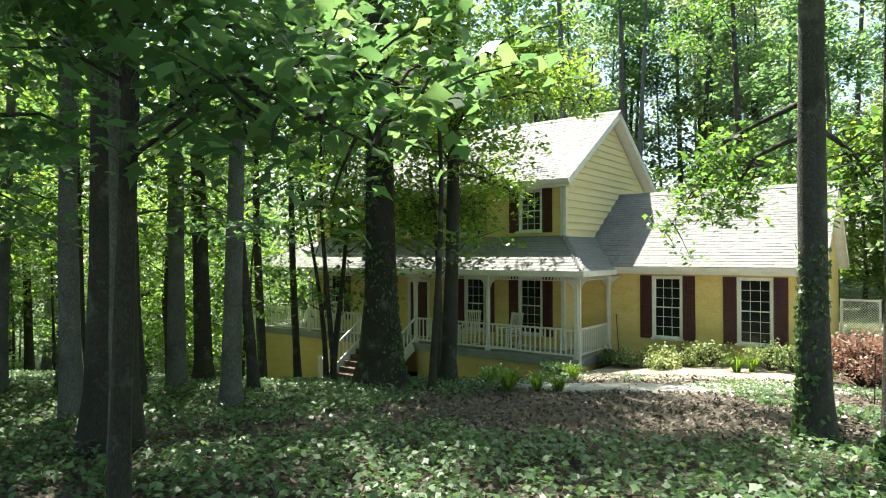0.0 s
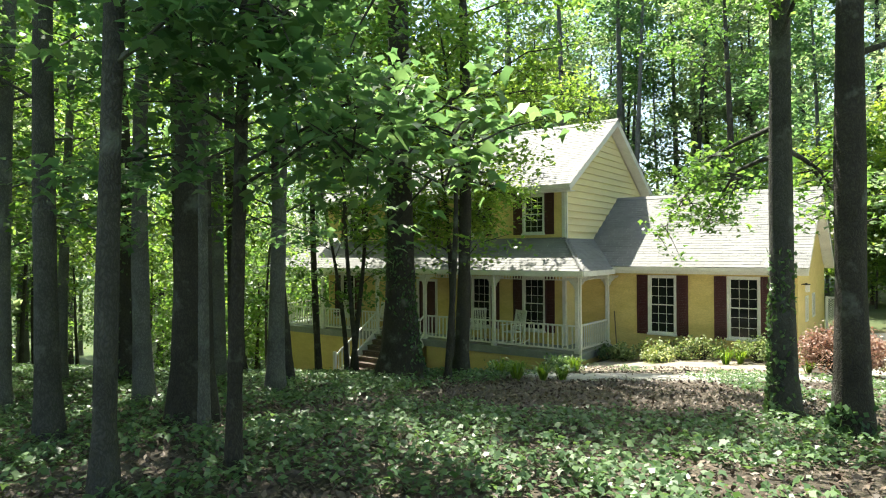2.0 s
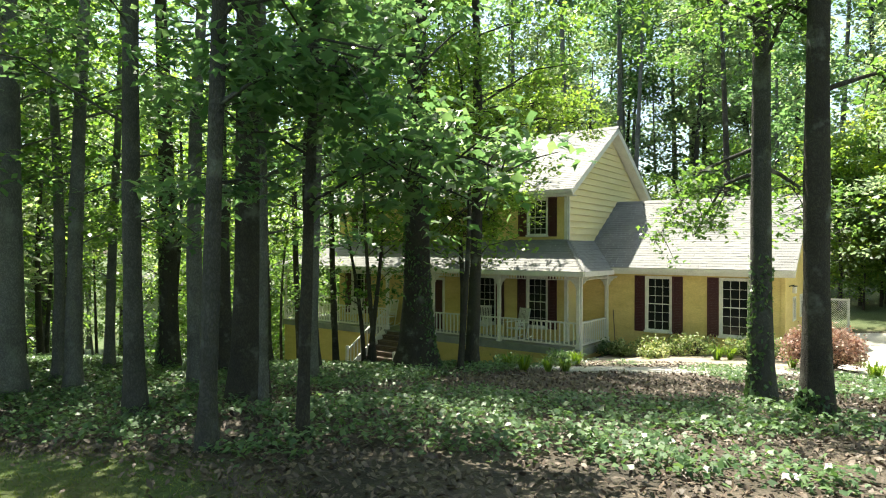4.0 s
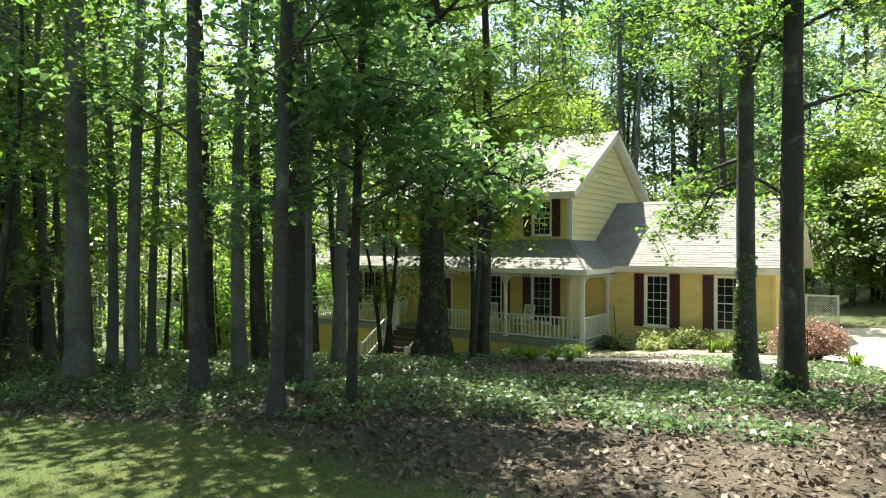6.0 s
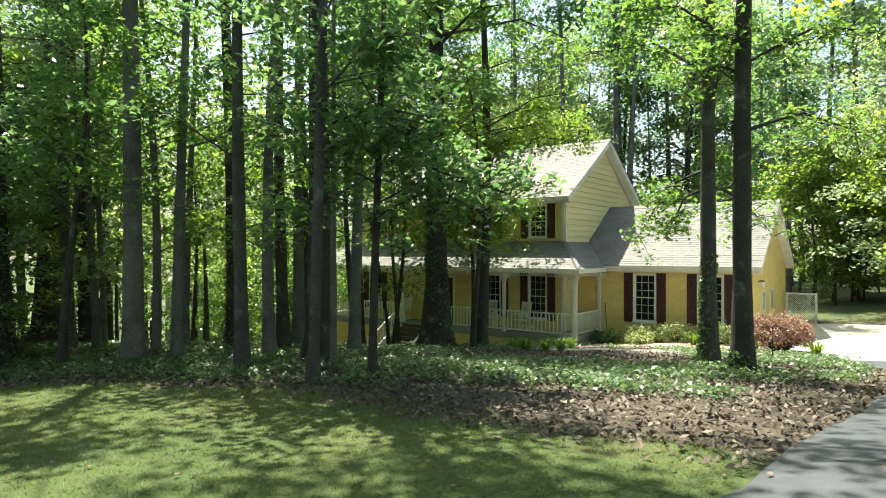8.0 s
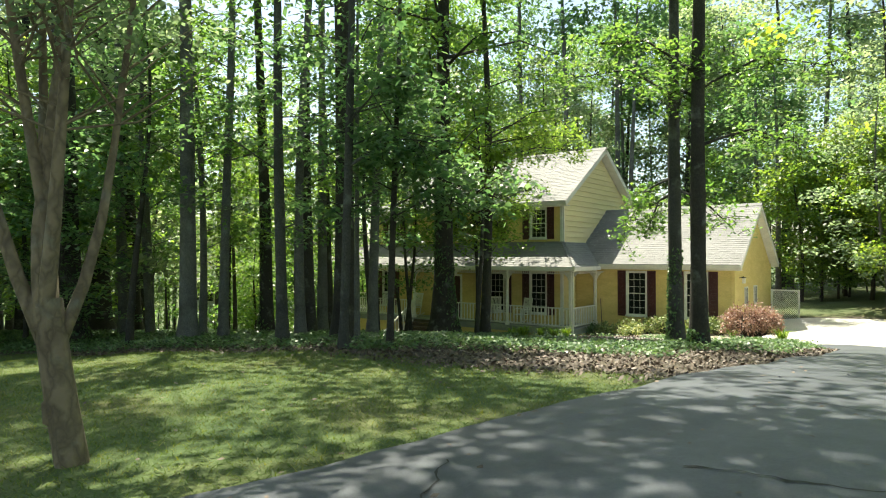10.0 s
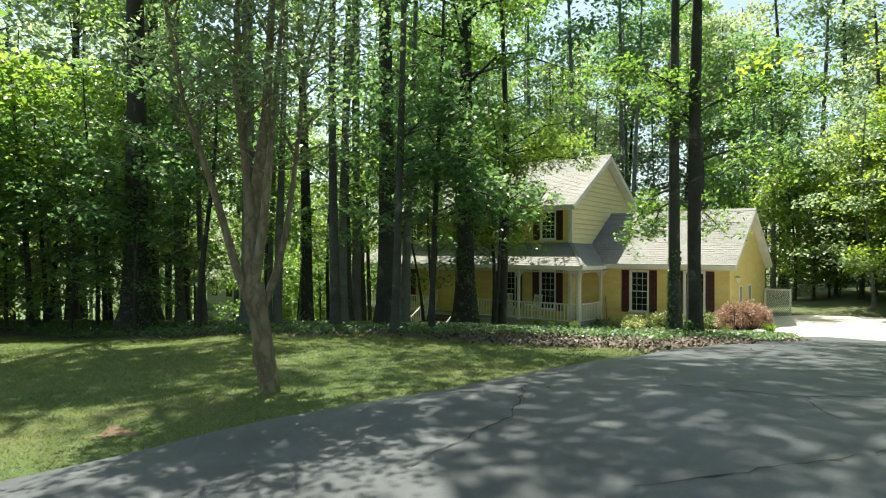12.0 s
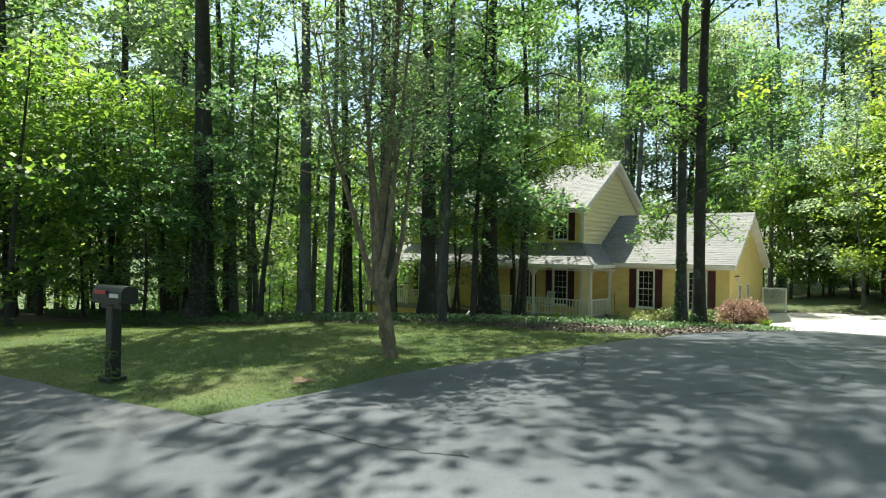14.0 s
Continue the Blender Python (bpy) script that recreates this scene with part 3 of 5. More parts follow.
boxed("soffit", (XG + 0.4, WX + 0.3, 2.24, WY, WEZ - 0.24, WEZ - 0.215), WHITE, house)
boxed("frieze", (XG + 0.4, WX, WY - 0.025, WY - 0.003, 2.62, 2.8), WHITE, house)
boxed("frieze", (XL, XG, YF - 0.025, YF - 0.003, 5.42, 5.6), WHITE, house)

# Front door.
bm = box(bmesh.new(), DOOR[0], DOOR[0] + 0.1, YF - 0.03, YF + 0.1, DOOR[2], DOOR[3])
box(bm, DOOR[1] - 0.1, DOOR[1], YF - 0.03, YF + 0.1, DOOR[2], DOOR[3])
box(bm, DOOR[0] + 0.1, DOOR[1] - 0.1, YF - 0.03, YF + 0.1, DOOR[3] - 0.1, DOOR[3])
frame_ob = part("door_frame", bm, WHITE, house)
bm = box(bmesh.new(), DOOR[0] + 0.1, DOOR[1] - 0.1, YF + 0.04, YF + 0.085, DOOR[2] + 0.01, DOOR[3] - 0.1)
for px in (DOOR[0] + 0.2, DOOR[0] + 0.58):
    for pz, ph in ((0.35, 0.6), (1.1, 0.75)):
        box(bm, px, px + 0.27, YF + 0.025, YF + 0.045, pz, pz + ph, 0.015)
door = part("door", bm, MAROON, house, "dark maroon panelled front door")
bm = bmesh.new()
bmesh.ops.create_uvsphere(bm, u_segments=10, v_segments=6, radius=0.035, matrix=Matrix.Translation((DOOR[1] - 0.17, YF - 0.005, 1.1)))
part("door_knob", bm, IRON, door)

# ---------- the porch ----------
porch = thing("porch", "long white-railed front porch on a yellow base wall", "porch")
PX = [0.0, -3.08, -6.1, -8.5, -11.65, -15.0]
boxed("deck", (-15.12, 0.12, -0.14, YF - 0.002, DECK - 0.06, DECK), DECKPAINT, porch, "grey painted porch floor")
boxed("deck", (XG + 0.06, 0.12, YF + 0.002, WY - 0.002, DECK - 0.06, DECK), DECKPAINT, porch)
boxed("deck", (-15.12, XL - 0.004, YF + 0.002, 5.0, DECK - 0.06, DECK), DECKPAINT, porch)
boxed("rim_board", (-15.1, 0.1, -0.12, -0.07, DECK - 0.25, DECK - 0.062), DECKPAINT, porch)
boxed("rim_board", (0.06, 0.1, -0.068, WY - 0.01, DECK - 0.25, DECK - 0.062), DECKPAINT, porch)
boxed("base_wall", (-15.0, -8.62, -0.06, 0.1, -3.2, DECK - 0.062), YELLOW, porch, "yellow painted porch foundation")
boxed("base_wall", (-5.98, 0.04, -0.06, 0.1, -1.6, DECK - 0.062), YELLOW, porch, "yellow painted porch foundation")
boxed("base_wall", (-0.08, 0.05, 0.102, WY - 0.01, -0.8, DECK - 0.062), YELLOW, porch)
boxed("base_wall", (-15.0, -14.85, 0.102, 5.0, -3.6, DECK - 0.062), YELLOW, porch)


def post(x, y):
    bm = box(bmesh.new(), x - 0.06, x + 0.06, y - 0.06, y + 0.06, DECK, 2.55, 0.012)
    box(bm, x - 0.08, x + 0.08, y - 0.08, y + 0.08, DECK, DECK + 0.16, 0.01)
    box(bm, x - 0.075, x + 0.075, y - 0.075, y + 0.075, 2.38, 2.46, 0.01)
    p = part("post", bm, WHITE, porch, "white square porch post")
    for s in (-1, 1):
        bm = bmesh.new()
        prism(bm, [(x + s * 0.06, 2.52), (x + s * 0.42, 2.52), (x + s * 0.36, 2.46), (x + s * 0.26, 2.42), (x + s * 0.2, 2.34), (x + s * 0.14, 2.3), (x + s * 0.11, 2.2), (x + s * 0.06, 2.14)], "y", y - 0.018, y + 0.018)
        part("bracket", bm, WHITE, p)


for x in PX:
    post(x, 0.0)
post(0.0, WY - 0.09)
post(-15.0, 4.9)


def railing(a, b):
    """Top and bottom rail with balusters between two points on the porch floor."""
    a, b = Vector(a), Vector(b)
    d = b - a
    g = d.normalized() * 0.065
    up = Vector((0, 0, 1))
    top = part("top_rail", beam(bmesh.new(), a + g + up * (RAIL - DECK), b - g + up * (RAIL - DECK), 0.075, 0.05), WHITE, porch)
    part("bottom_rail", beam(bmesh.new(), a + g + up * 0.1, b - g + up * 0.1, 0.05, 0.05), WHITE, porch)
    k = max(2, int(Vector((d.x, d.y)).length / 0.165))
    bm = box(bmesh.new(), -0.019, 0.019, -0.019, 0.019, 0.1, RAIL - DECK - 0.02)
    me = bpy.data.meshes.new("baluster")
    bm.to_mesh(me)
    bm.free()
    me.materials.append(WHITE)
    for i in range(1, k):
        o = new("baluster", me)
        o.parent = top
        o.location = a + d * (i / k)


for i in (0, 1, 3, 4):
    railing((PX[i + 1], 0, DECK), (PX[i], 0, DECK))
railing((0, 0.02, DECK), (0, WY - 0.16, DECK))
railing((-15.0, 0.02, DECK), (-15.0, 4.85, DECK))
railing((-14.95, 4.9, DECK), (XL - 0.02, 4.9, DECK))
# Stairs down between two posts.
for i in range(8):
    z1 = DECK - 0.175 * (i + 1)
    y1 = -0.14 - 0.27 * i
    boxed("step", (PX[3] + 0.1, PX[2] - 0.1, y1 - 0.29, y1, z1 - 0.05, z1), STEPWOOD, porch, "dark wooden stair tread")
    boxed("riser", (PX[3] + 0.12, PX[2] - 0.12, y1 - 0.02, y1 - 0.004, z1, z1 + 0.12), STEPWOOD, porch)
for x in (PX[3], PX[2]):
    y_end, z_end = -2.3, DECK - 1.4
    part("stair_stringer", beam(bmesh.new(), (x, -0.15, DECK - 0.15), (x, y_end, z_end), 0.05, 0.28), WHITE, porch)
    boxed("newel", (x - 0.05, x + 0.05, y_end - 0.05, y_end + 0.05, z_end - 0.3, z_end + 1.0), WHITE, porch)
    for h in (0.83, 0.14):
        part("stair_rail", beam(bmesh.new(), (x, -0.08, DECK + h), (x, y_end, z_end + h), 0.06, 0.05), WHITE, porch)
    for i in range(1, 12):
        t = i / 12
        boxed("baluster", (x - 0.018, x + 0.018, -0.1 + (y_end + 0.1) * t - 0.018, -0.1 + (y_end + 0.1) * t + 0.018, DECK + 0.14 + (z_end - DECK) * t, DECK + 0.83 + (z_end - DECK) * t), WHITE, porch)
# Beam, fretwork, ceiling and hipped roof over the porch.
boxed("header_beam", (-15.06, 0.06, -0.06, 0.06, 2.55, 2.68), WHITE, porch)
boxed("header_beam", (-0.06, 0.06, 0.062, WY - 0.02, 2.55, 2.68), WHITE, porch)
boxed("porch_ceiling", (-15.3, 0.33, -0.33, YF - 0.004, 2.682, 2.7), WHITE, porch)
boxed("porch_ceiling", (XG + 0.06, 0.33, YF, WY - 0.03, 2.682, 2.7), WHITE, porch)
boxed("porch_ceiling", (-15.3, XL - 0.01, YF, 5.1, 2.682, 2.7), WHITE, porch)
me = None
for x in np.arange(-14.9, -0.05, 0.11):
    if min(abs(x - p) for p in PX) < 0.08:
        continue
    if me is None:
        o = boxed("spindle", (-0.015, 0.015, -0.015, 0.015, -0.09, 0.0), WHITE, porch)
        me = o.data
    else:
        o = new("spindle", me)
        o.parent = porch
    o.location = (x, 0, 2.55)
for y in np.arange(0.14, WY - 0.2, 0.11):
    o = new("spindle", me)
    o.parent = porch
    o.location = (0, y, 2.55)
part("spindle_rail", box(bmesh.new(), -14.94, -0.06, -0.02, 0.02, 2.43, 2.458), WHITE, porch)
part("spindle_rail", box(bmesh.new(), -0.02, 0.02, 0.06, WY - 0.15, 2.43, 2.458), WHITE, porch)
OV, LOWZ, TOPZ = 0.35, 2.75, 3.83


def porch_slope(corners, label, axis):
    """A sloping roof plate from four corners: low a, low b, high b, high a."""
    bm = bmesh.new()
    top = [bm.verts.new(c) for c in corners]
    bot = [bm.verts.new(Vector(c) - Vector((0, 0, 0.09))) for c in corners]
    bm.faces.new(top)
    bm.faces.new(bot[::-1])
    for i in range(4):
        bm.faces.new((top[i], bot[i], bot[(i + 1) % 4], top[(i + 1) % 4]))
    slab = part("roof", bm, WHITE, porch, label)
    la, lb, hb, ha = [Vector(c) for c in corners]
    mid_n = (lb - la).cross(ha - la).normalized()
    if mid_n.z < 0:
        mid_n = -mid_n
    run = (ha - la) - (lb - la).normalized() * (ha - la).dot((lb - la).normalized())
    L = run.length
    run.normalize()
    along = (lb - la).normalized()
    W, off_a, off_b = (lb - la).length, (ha - la).dot(along), (hb - lb).dot(along)
    shingles(slab, lambda u, s, h: la + along * u + run * s + mid_n * h, 0, W, L, 0.15, lambda s: (off_a * s / L, W + off_b * s / L))


porch_slope([(-15.35, -OV, LOWZ), (OV, -OV, LOWZ), (XG + 0.02, YF, TOPZ), (XL, YF, TOPZ)], "grey shingled porch roof", "x")
porch_slope([(OV, -OV, LOWZ), (OV, 2.3, LOWZ), (XG + 0.02, 3.8, TOPZ), (XG + 0.02, YF, TOPZ)], "grey shingled hip of the porch roof", "y")
porch_slope([(-15.35, 5.2, LOWZ), (-15.35, -OV, LOWZ), (XL, YF, TOPZ), (XL, 5.2, TOPZ)], "grey shingled side porch roof", "y")
boxed("fascia", (-15.35, OV, -OV - 0.03, -OV - 0.004, LOWZ - 0.17, LOWZ - 0.005), WHITE, porch)
boxed("fascia", (OV + 0.004, OV + 0.03, -OV, 2.2, LOWZ - 0.17, LOWZ - 0.005), WHITE, porch)
# Downpipes.
for x, y, z in ((XG + 0.12, YF - 0.06, 5.4), (0.16, -0.12, 2.5), (-15.1, -0.16, 2.6)):
    lo = 3.8 if z > 5 else (-2.2 if x < -10 else -0.1)
    boxed("downpipe", (x - 0.035, x + 0.035, y - 0.03, y + 0.03, lo, z), WHITE, porch if z < 4 else house, "white downpipe", 0.01)


def rocking_chair(x, y, turn):
    c = thing("rocking_chair", "white slatted wooden rocking chair on the porch", "chair", "rocking chairs on the porch", at=(x, y, DECK))
    c.rotation_euler = (0, 0, radians(turn))
    boxed("seat", (-0.26, 0.26, -0.25, 0.22, 0.4, 0.43), WHITE, c)
    for sx in (-0.26, 0.26):
        v, f = tube_arrays([(sx, -0.42, 0.09), (sx, -0.2, 0.03), (sx, 0.1, 0.025), (sx, 0.35, 0.06), (sx, 0.52, 0.13)], [0.022] * 5, 6)
        raw("rocker", v, f, WHITE, c)
        part("front_leg", box(bmesh.new(), sx - 0.02, sx + 0.02, -0.25, -0.21, 0.03, 0.64), WHITE, c)
        part("back_post", beam(bmesh.new(), (sx, 0.2, 0.03), (sx, 0.42, 1.15), 0.04, 0.04), WHITE, c)
        part("armrest", box(bmesh.new(), sx - 0.04, sx + 0.04, -0.3, 0.3, 0.64, 0.665), WHITE, c)
    for z in (0.5, 1.1):
        yy = 0.2 + 0.22 * (z - 0.03) / 1.12
        part("back_rail", box(bmesh.new(), -0.25, 0.25, yy - 0.015, yy + 0.015, z - 0.04, z + 0.04), WHITE, c)
    for i in range(7):
        sx = -0.2 + i * 0.4 / 6
        part("back_slat", beam(bmesh.new(), (sx, 0.295, 0.52), (sx, 0.405, 1.08), 0.035, 0.012), WHITE, c)


for x, y, a in ((-11.3, 0.75, 8), (-9.2, 0.75, -12), (-4.3, 0.7, 15), (-2.75, 0.7, -18)):
    rocking_chair(x, y, a)

# Side of the wing: door, small windows, lantern and a lattice screen.
for y0, y1 in ((4.2, 4.75), (5.9, 6.5)):
    bm = bmesh.new()
    for d in ((y0, y0 + 0.05, 1.1, 1.9), (y1 - 0.05, y1, 1.1, 1.9), (y0 + 0.05, y1 - 0.05, 1.1, 1.15), (y0 + 0.05, y1 - 0.05, 1.85, 1.9), ((y0 + y1) / 2 - 0.012, (y0 + y1) / 2 + 0.012, 1.15, 1.85)):
        box(bm, WX + 0.003, WX + 0.04, d[0], d[1], d[2], d[3])
    w = part("window", bm, WHITE, house, "small white side window")
    part("pane", box(bmesh.new(), WX + 0.004, WX + 0.02, y0 + 0.04, y1 - 0.04, 1.14, 1.86), GLASS, w)
lantern = thing("wall_lantern", "black wall lantern with frosted glass on the wing", "lamp", at=(WX, 3.4, 2.3))
part("bracket", beam(bmesh.new(), (0, 0, 0), (0.16, 0, 0.05), 0.03, 0.03), IRON, lantern)
part("cap", box(bmesh.new(), 0.08, 0.24, -0.08, 0.08, 0.0, 0.03, 0.01), IRON, lantern)
part("glass", box(bmesh.new(), 0.1, 0.22, -0.06, 0.06, -0.22, -0.002, 0.02), WHITE, lantern)
fence = thing("lattice_screen", "white crisscross lattice screen beside the house", "fence", at=(5.85, 9.2, 0.1))
for x in (0, 1.12):
    boxed("post", (x - 0.04, x + 0.04, -0.04, 0.04, -0.2, 1.5), WHITE, fence)
for z in (0.06, 1.42):
    boxed("rail", (0.04, 1.08, -0.03, 0.03, z, z + 0.07), WHITE, fence)
for s, yy in ((1, -0.012), (-1, 0.012)):
    for i in range(-20, 24):
        x0 = i * 0.085
        x1 = x0 + 1.3 * s
        lo, hi = 0.13, 1.42
        a, b = (x0, lo), (x0 + (hi - lo) * s, hi)
        pts = []
        for t in (0.0, 1.0):
            pts.append((a[0] + (b[0] - a[0]) * t, a[1] + (b[1] - a[1]) * t))
        (ax, az), (bx, bz) = pts
        if s < 0:
            ax, bx = ax + 1.2, bx + 1.2
        def cut(x, z, ox, oz):
            if x < 0.04:
                z += (0.04 - x) / (ox - x) * (oz - z)
                x = 0.04
            if x > 1.08:
                z += (1.08 - x) / (ox - x) * (oz - z)
                x = 1.08
            return x, z
        if max(ax, bx) <= 0.06 or min(ax, bx) >= 1.06:
            continue
        a2, b2 = cut(ax, az, bx, bz), cut(bx, bz, ax, az)
        part("slat", beam(bmesh.new(), (a2[0], yy, a2[1]), (b2[0], yy, b2[1]), 0.042, 0.01), WHITE, fence)
broom = thing("broom", "wooden-handled broom leaning by the porch post", "broom", at=(0.22, 2.3, 0))
part("handle", beam(bmesh.new(), (0.25, -0.25, 0.15), (0.02, 0.15, 1.3), 0.03, 0.03), STEPWOOD, broom)
part("bristles", prism(bmesh.new(), [(0.18, -0.05), (0.34, -0.05), (0.29, 0.2), (0.22, 0.2)], "y", -0.3, -0.22), LITTER, broom)

# ---------- a neighbour's house, far off through the trunks ----------
nb = thing("neighbour_house", "white clapboard neighbouring house with a grey roof among trees", "house", at=(-35.0, 9.0, -3.6))
boxed("wall", (-4.0, 3.6, -3.6, 3.6, -1.0, 4.6), WHITE, nb, "white clapboard walls")
for s in (1, -1):
    part("roof", beam(bmesh.new(), (-0.2, s * 4.1, 4.45), (-0.2, 0, 6.6), 8.4, 0.14), SHINGLE, nb, "grey shingle roof slope")
part("gable", prism(bmesh.new(), [(-3.6, 4.6), (3.6, 4.6), (0, 6.5)], "x", 3.4, 3.6), WHITE, nb)
for y in (-2.2, 0.0, 2.2):
    for z in (0.9, 3.1):
        w = boxed("window", (3.6, 3.65, y - 0.5, y + 0.5, z - 0.1, z + 1.2), WHITE, nb)
        boxed("pane", (3.652, 3.66, y - 0.42, y + 0.42, z, z + 1.1), GLASS, w)
for x in (-2.6, -0.4, 1.8):
    w = boxed("window", (x - 0.5, x + 0.5, -3.65, -3.6, 3.0, 4.2), WHITE, nb)
    boxed("pane", (x - 0.42, x + 0.42, -3.66, -3.652, 3.08, 4.12), GLASS, w)
boxed("porch_deck", (3.6, 5.4, -3.4, 3.4, 1.5, 1.65), WHITE, nb)
for y in (-3.3, -1.1, 1.1, 3.3):
    boxed("post", (5.25, 5.37, y - 0.06, y + 0.06, 0.0, 4.1), WHITE, nb)
boxed("porch_rail", (5.28, 5.34, -3.3, 3.3, 2.5, 2.57), WHITE, nb)
for y in np.arange(-3.15, 3.2, 0.22):
    boxed("baluster", (5.29, 5.33, y - 0.02, y + 0.02, 1.65, 2.5), WHITE, nb)

stake = thing("garden_stake", "thin dark metal stake in the bed by the drive", "stake", at=(7.3, -3.6, land(7.3, -3.6)))
part("rod", beam(bmesh.new(), (0, 0, -0.1), (0.02, 0, 0.85), 0.02, 0.02), IRON, stake)
part("hook", beam(bmesh.new(), (0.02, 0, 0.85), (0.1, 0, 0.9), 0.015, 0.015), IRON, stake)

# ---------- mailbox by the street ----------
MBX, MBY = 4.65, -24.3
mz = land(MBX, MBY)
mail = thing("mailbox", "black post-mounted mailbox with a red flag on the lawn edge", "mailbox", at=(MBX, MBY, mz))
mail.rotation_euler = (0, 0, radians(8))
boxed("post", (-0.07, 0.07, -0.07, 0.07, -0.2, 0.98), IRON, mail, "", 0.012)
boxed("collar", (-0.12, 0.12, -0.12, 0.12, 0.0, 0.06), IRON, mail, "", 0.012)
boxed("bracket", (-0.2, 0.25, -0.06, 0.06, 0.93, 1.0), IRON, mail, "", 0.01)
boxed("shelf", (-0.3, 0.32, -0.13, 0.13, 1.002, 1.03), IRON, mail)
out = [(-0.11, 1.03), (0.11, 1.03), (0.11, 1.14)] + [(0.11 * math.cos(a), 1.14 + 0.09 * math.sin(a)) for a in np.linspace(0.3, math.pi - 0.3, 7)] + [(-0.11, 1.14)]
part("box_body", prism(bmesh.new(), out, "x", -0.3, 0.3), IRON, mail, "arched black metal box")
part("box_door", prism(bmesh.new(), [(u * 1.04, (z - 1.03) * 1.03 + 1.025) for u, z in out], "x", 0.303, 0.325), IRON, mail)
part("flag", box(bmesh.new(), -0.22, 0.02, -0.135, -0.125, 1.12, 1.17), RED, mail, "red signal flag")
part("number_bar", box(bmesh.new(), 0.08, 0.26, -0.118, -0.112, 1.08, 1.13), WHITE, mail, "pale bars on the side")
vr = random.Random(5)
for s in (1, -1):
    vine = bmesh.new()
    pts = [Vector((0.1 * s + 0.03 * vr.uniform(-1, 1), -0.1 + 0.03 * vr.uniform(-1, 1), 0.02 + 0.09 * i)) for i in range(6 if s > 0 else 4)]
    for a, b in zip(pts, pts[1:]):
        beam(vine, a, b, 0.008, 0.008)
    for i in range(70 if s > 0 else 40):
        q = pts[vr.randrange(len(pts))] + Vector((vr.gauss(0.05 * s, 0.06), vr.gauss(-0.02, 0.05), vr.gauss(0, 0.04)))
        if q.z < 0.02:
            continue
        m = Matrix.Translation(q) @ Matrix.Rotation(vr.uniform(0, 6.28), 4, "Z") @ Matrix.Rotation(vr.uniform(-0.9, 0.9), 4, "X")
        vine.faces.new([vine.verts.new(m @ Vector(c)) for c in ((-0.03, 0, 0), (0, 0.018, 0.004), (0.03, 0, -0.006), (0, -0.018, 0.004))])
    ob = thing("vine", "small green vine climbing beside the mailbox post", "plant", at=(MBX, MBY, mz))
    part("foliage", vine, LEAF, ob)


# ---------- plants ----------
def leaf_mesh(centres, size, r, tilt=0.5, slim=0.72, droop=0.0, vary=(0.65, 1.25)):
    """One mesh of many small pointed leaves round the given centres: vertex and face arrays."""
    n = len(centres)
    yaw = r.uniform(0, 2 * np.pi, n)
    t1, t2 = r.normal(0, tilt, n) - droop, r.normal(0, tilt, n)
    ln = size * r.uniform(vary[0], vary[1], n)
    cy, sy = np.cos(yaw), np.sin(yaw)
    a = np.stack([cy * np.cos(t1), sy * np.cos(t1), np.sin(t1)], 1)
    b = np.stack([-sy * np.cos(t2), cy * np.cos(t2), np.sin(t2)], 1)
    w = ln * slim
    v = np.empty((n, 4, 3))
    v[:, 0] = centres - a * (ln * 0.5)[:, None]
    v[:, 1] = centres + b * (w * 0.5)[:, None] - a * (ln * 0.06)[:, None]
    v[:, 2] = centres + a * (ln * 0.5)[:, None]
    v[:, 3] = centres - b * (w * 0.5)[:, None] - a * (ln * 0.06)[:, None]
    v[:, 0, 2] += ln * 0.05
    v[:, 2, 2] -= ln * 0.1
    return v.reshape(-1, 3)


def quads(name, v, mat, parent=None, k=4):
    """Loose leaves of k corners each, as one mesh."""
    me = bpy.data.meshes.new(name)
    n = len(v) // k
    me.vertices.add(k * n)
    me.vertices.foreach_set("co", np.asarray(v, dtype=np.float32).ravel())
    me.loops.add(k * n)
    me.loops.foreach_set("vertex_index", np.arange(k * n, dtype=np.int32))
    me.polygons.add(n)
    me.polygons.foreach_set("loop_start", np.arange(0, k * n, k, dtype=np.int32))
    me.update(calc_edges=True)
    me.materials.append(mat)
    ob = new(name, me)
    ob.parent = parent
    return ob


def lobed_leaves(centres, size, r, tilt=0.4, droop=0.25, vary=(0.6, 1.3)):
    """Broad three-lobed leaves, hanging a little, six corners each."""
    n = len(centres)
    yaw, t1, t2 = r.uniform(0, 2 * np.pi, n), r.normal(-droop, tilt, n), r.normal(0, tilt, n)
    ln = (size * r.uniform(vary[0], vary[1], n))[:, None]
    cy, sy = np.cos(yaw), np.sin(yaw)
    a = np.stack([cy * np.cos(t1), sy * np.cos(t1), np.sin(t1)], 1) * ln
    b = np.stack([-sy * np.cos(t2), cy * np.cos(t2), np.sin(t2)], 1) * ln
    up = np.array([0.0, 0.0, 1.0]) * ln
    v = np.empty((n, 6, 3))
    for i, (p, q, h) in enumerate(((-0.5, 0.0, 0.0), (-0.12, 0.46, -0.06), (0.1, 0.2, 0.03), (0.52, 0.0, -0.08), (0.1, -0.2, 0.03), (-0.12, -0.46, -0.06))):
        v[:, i] = centres + a * p + b * q + up * h
    return v.reshape(-1, 3)


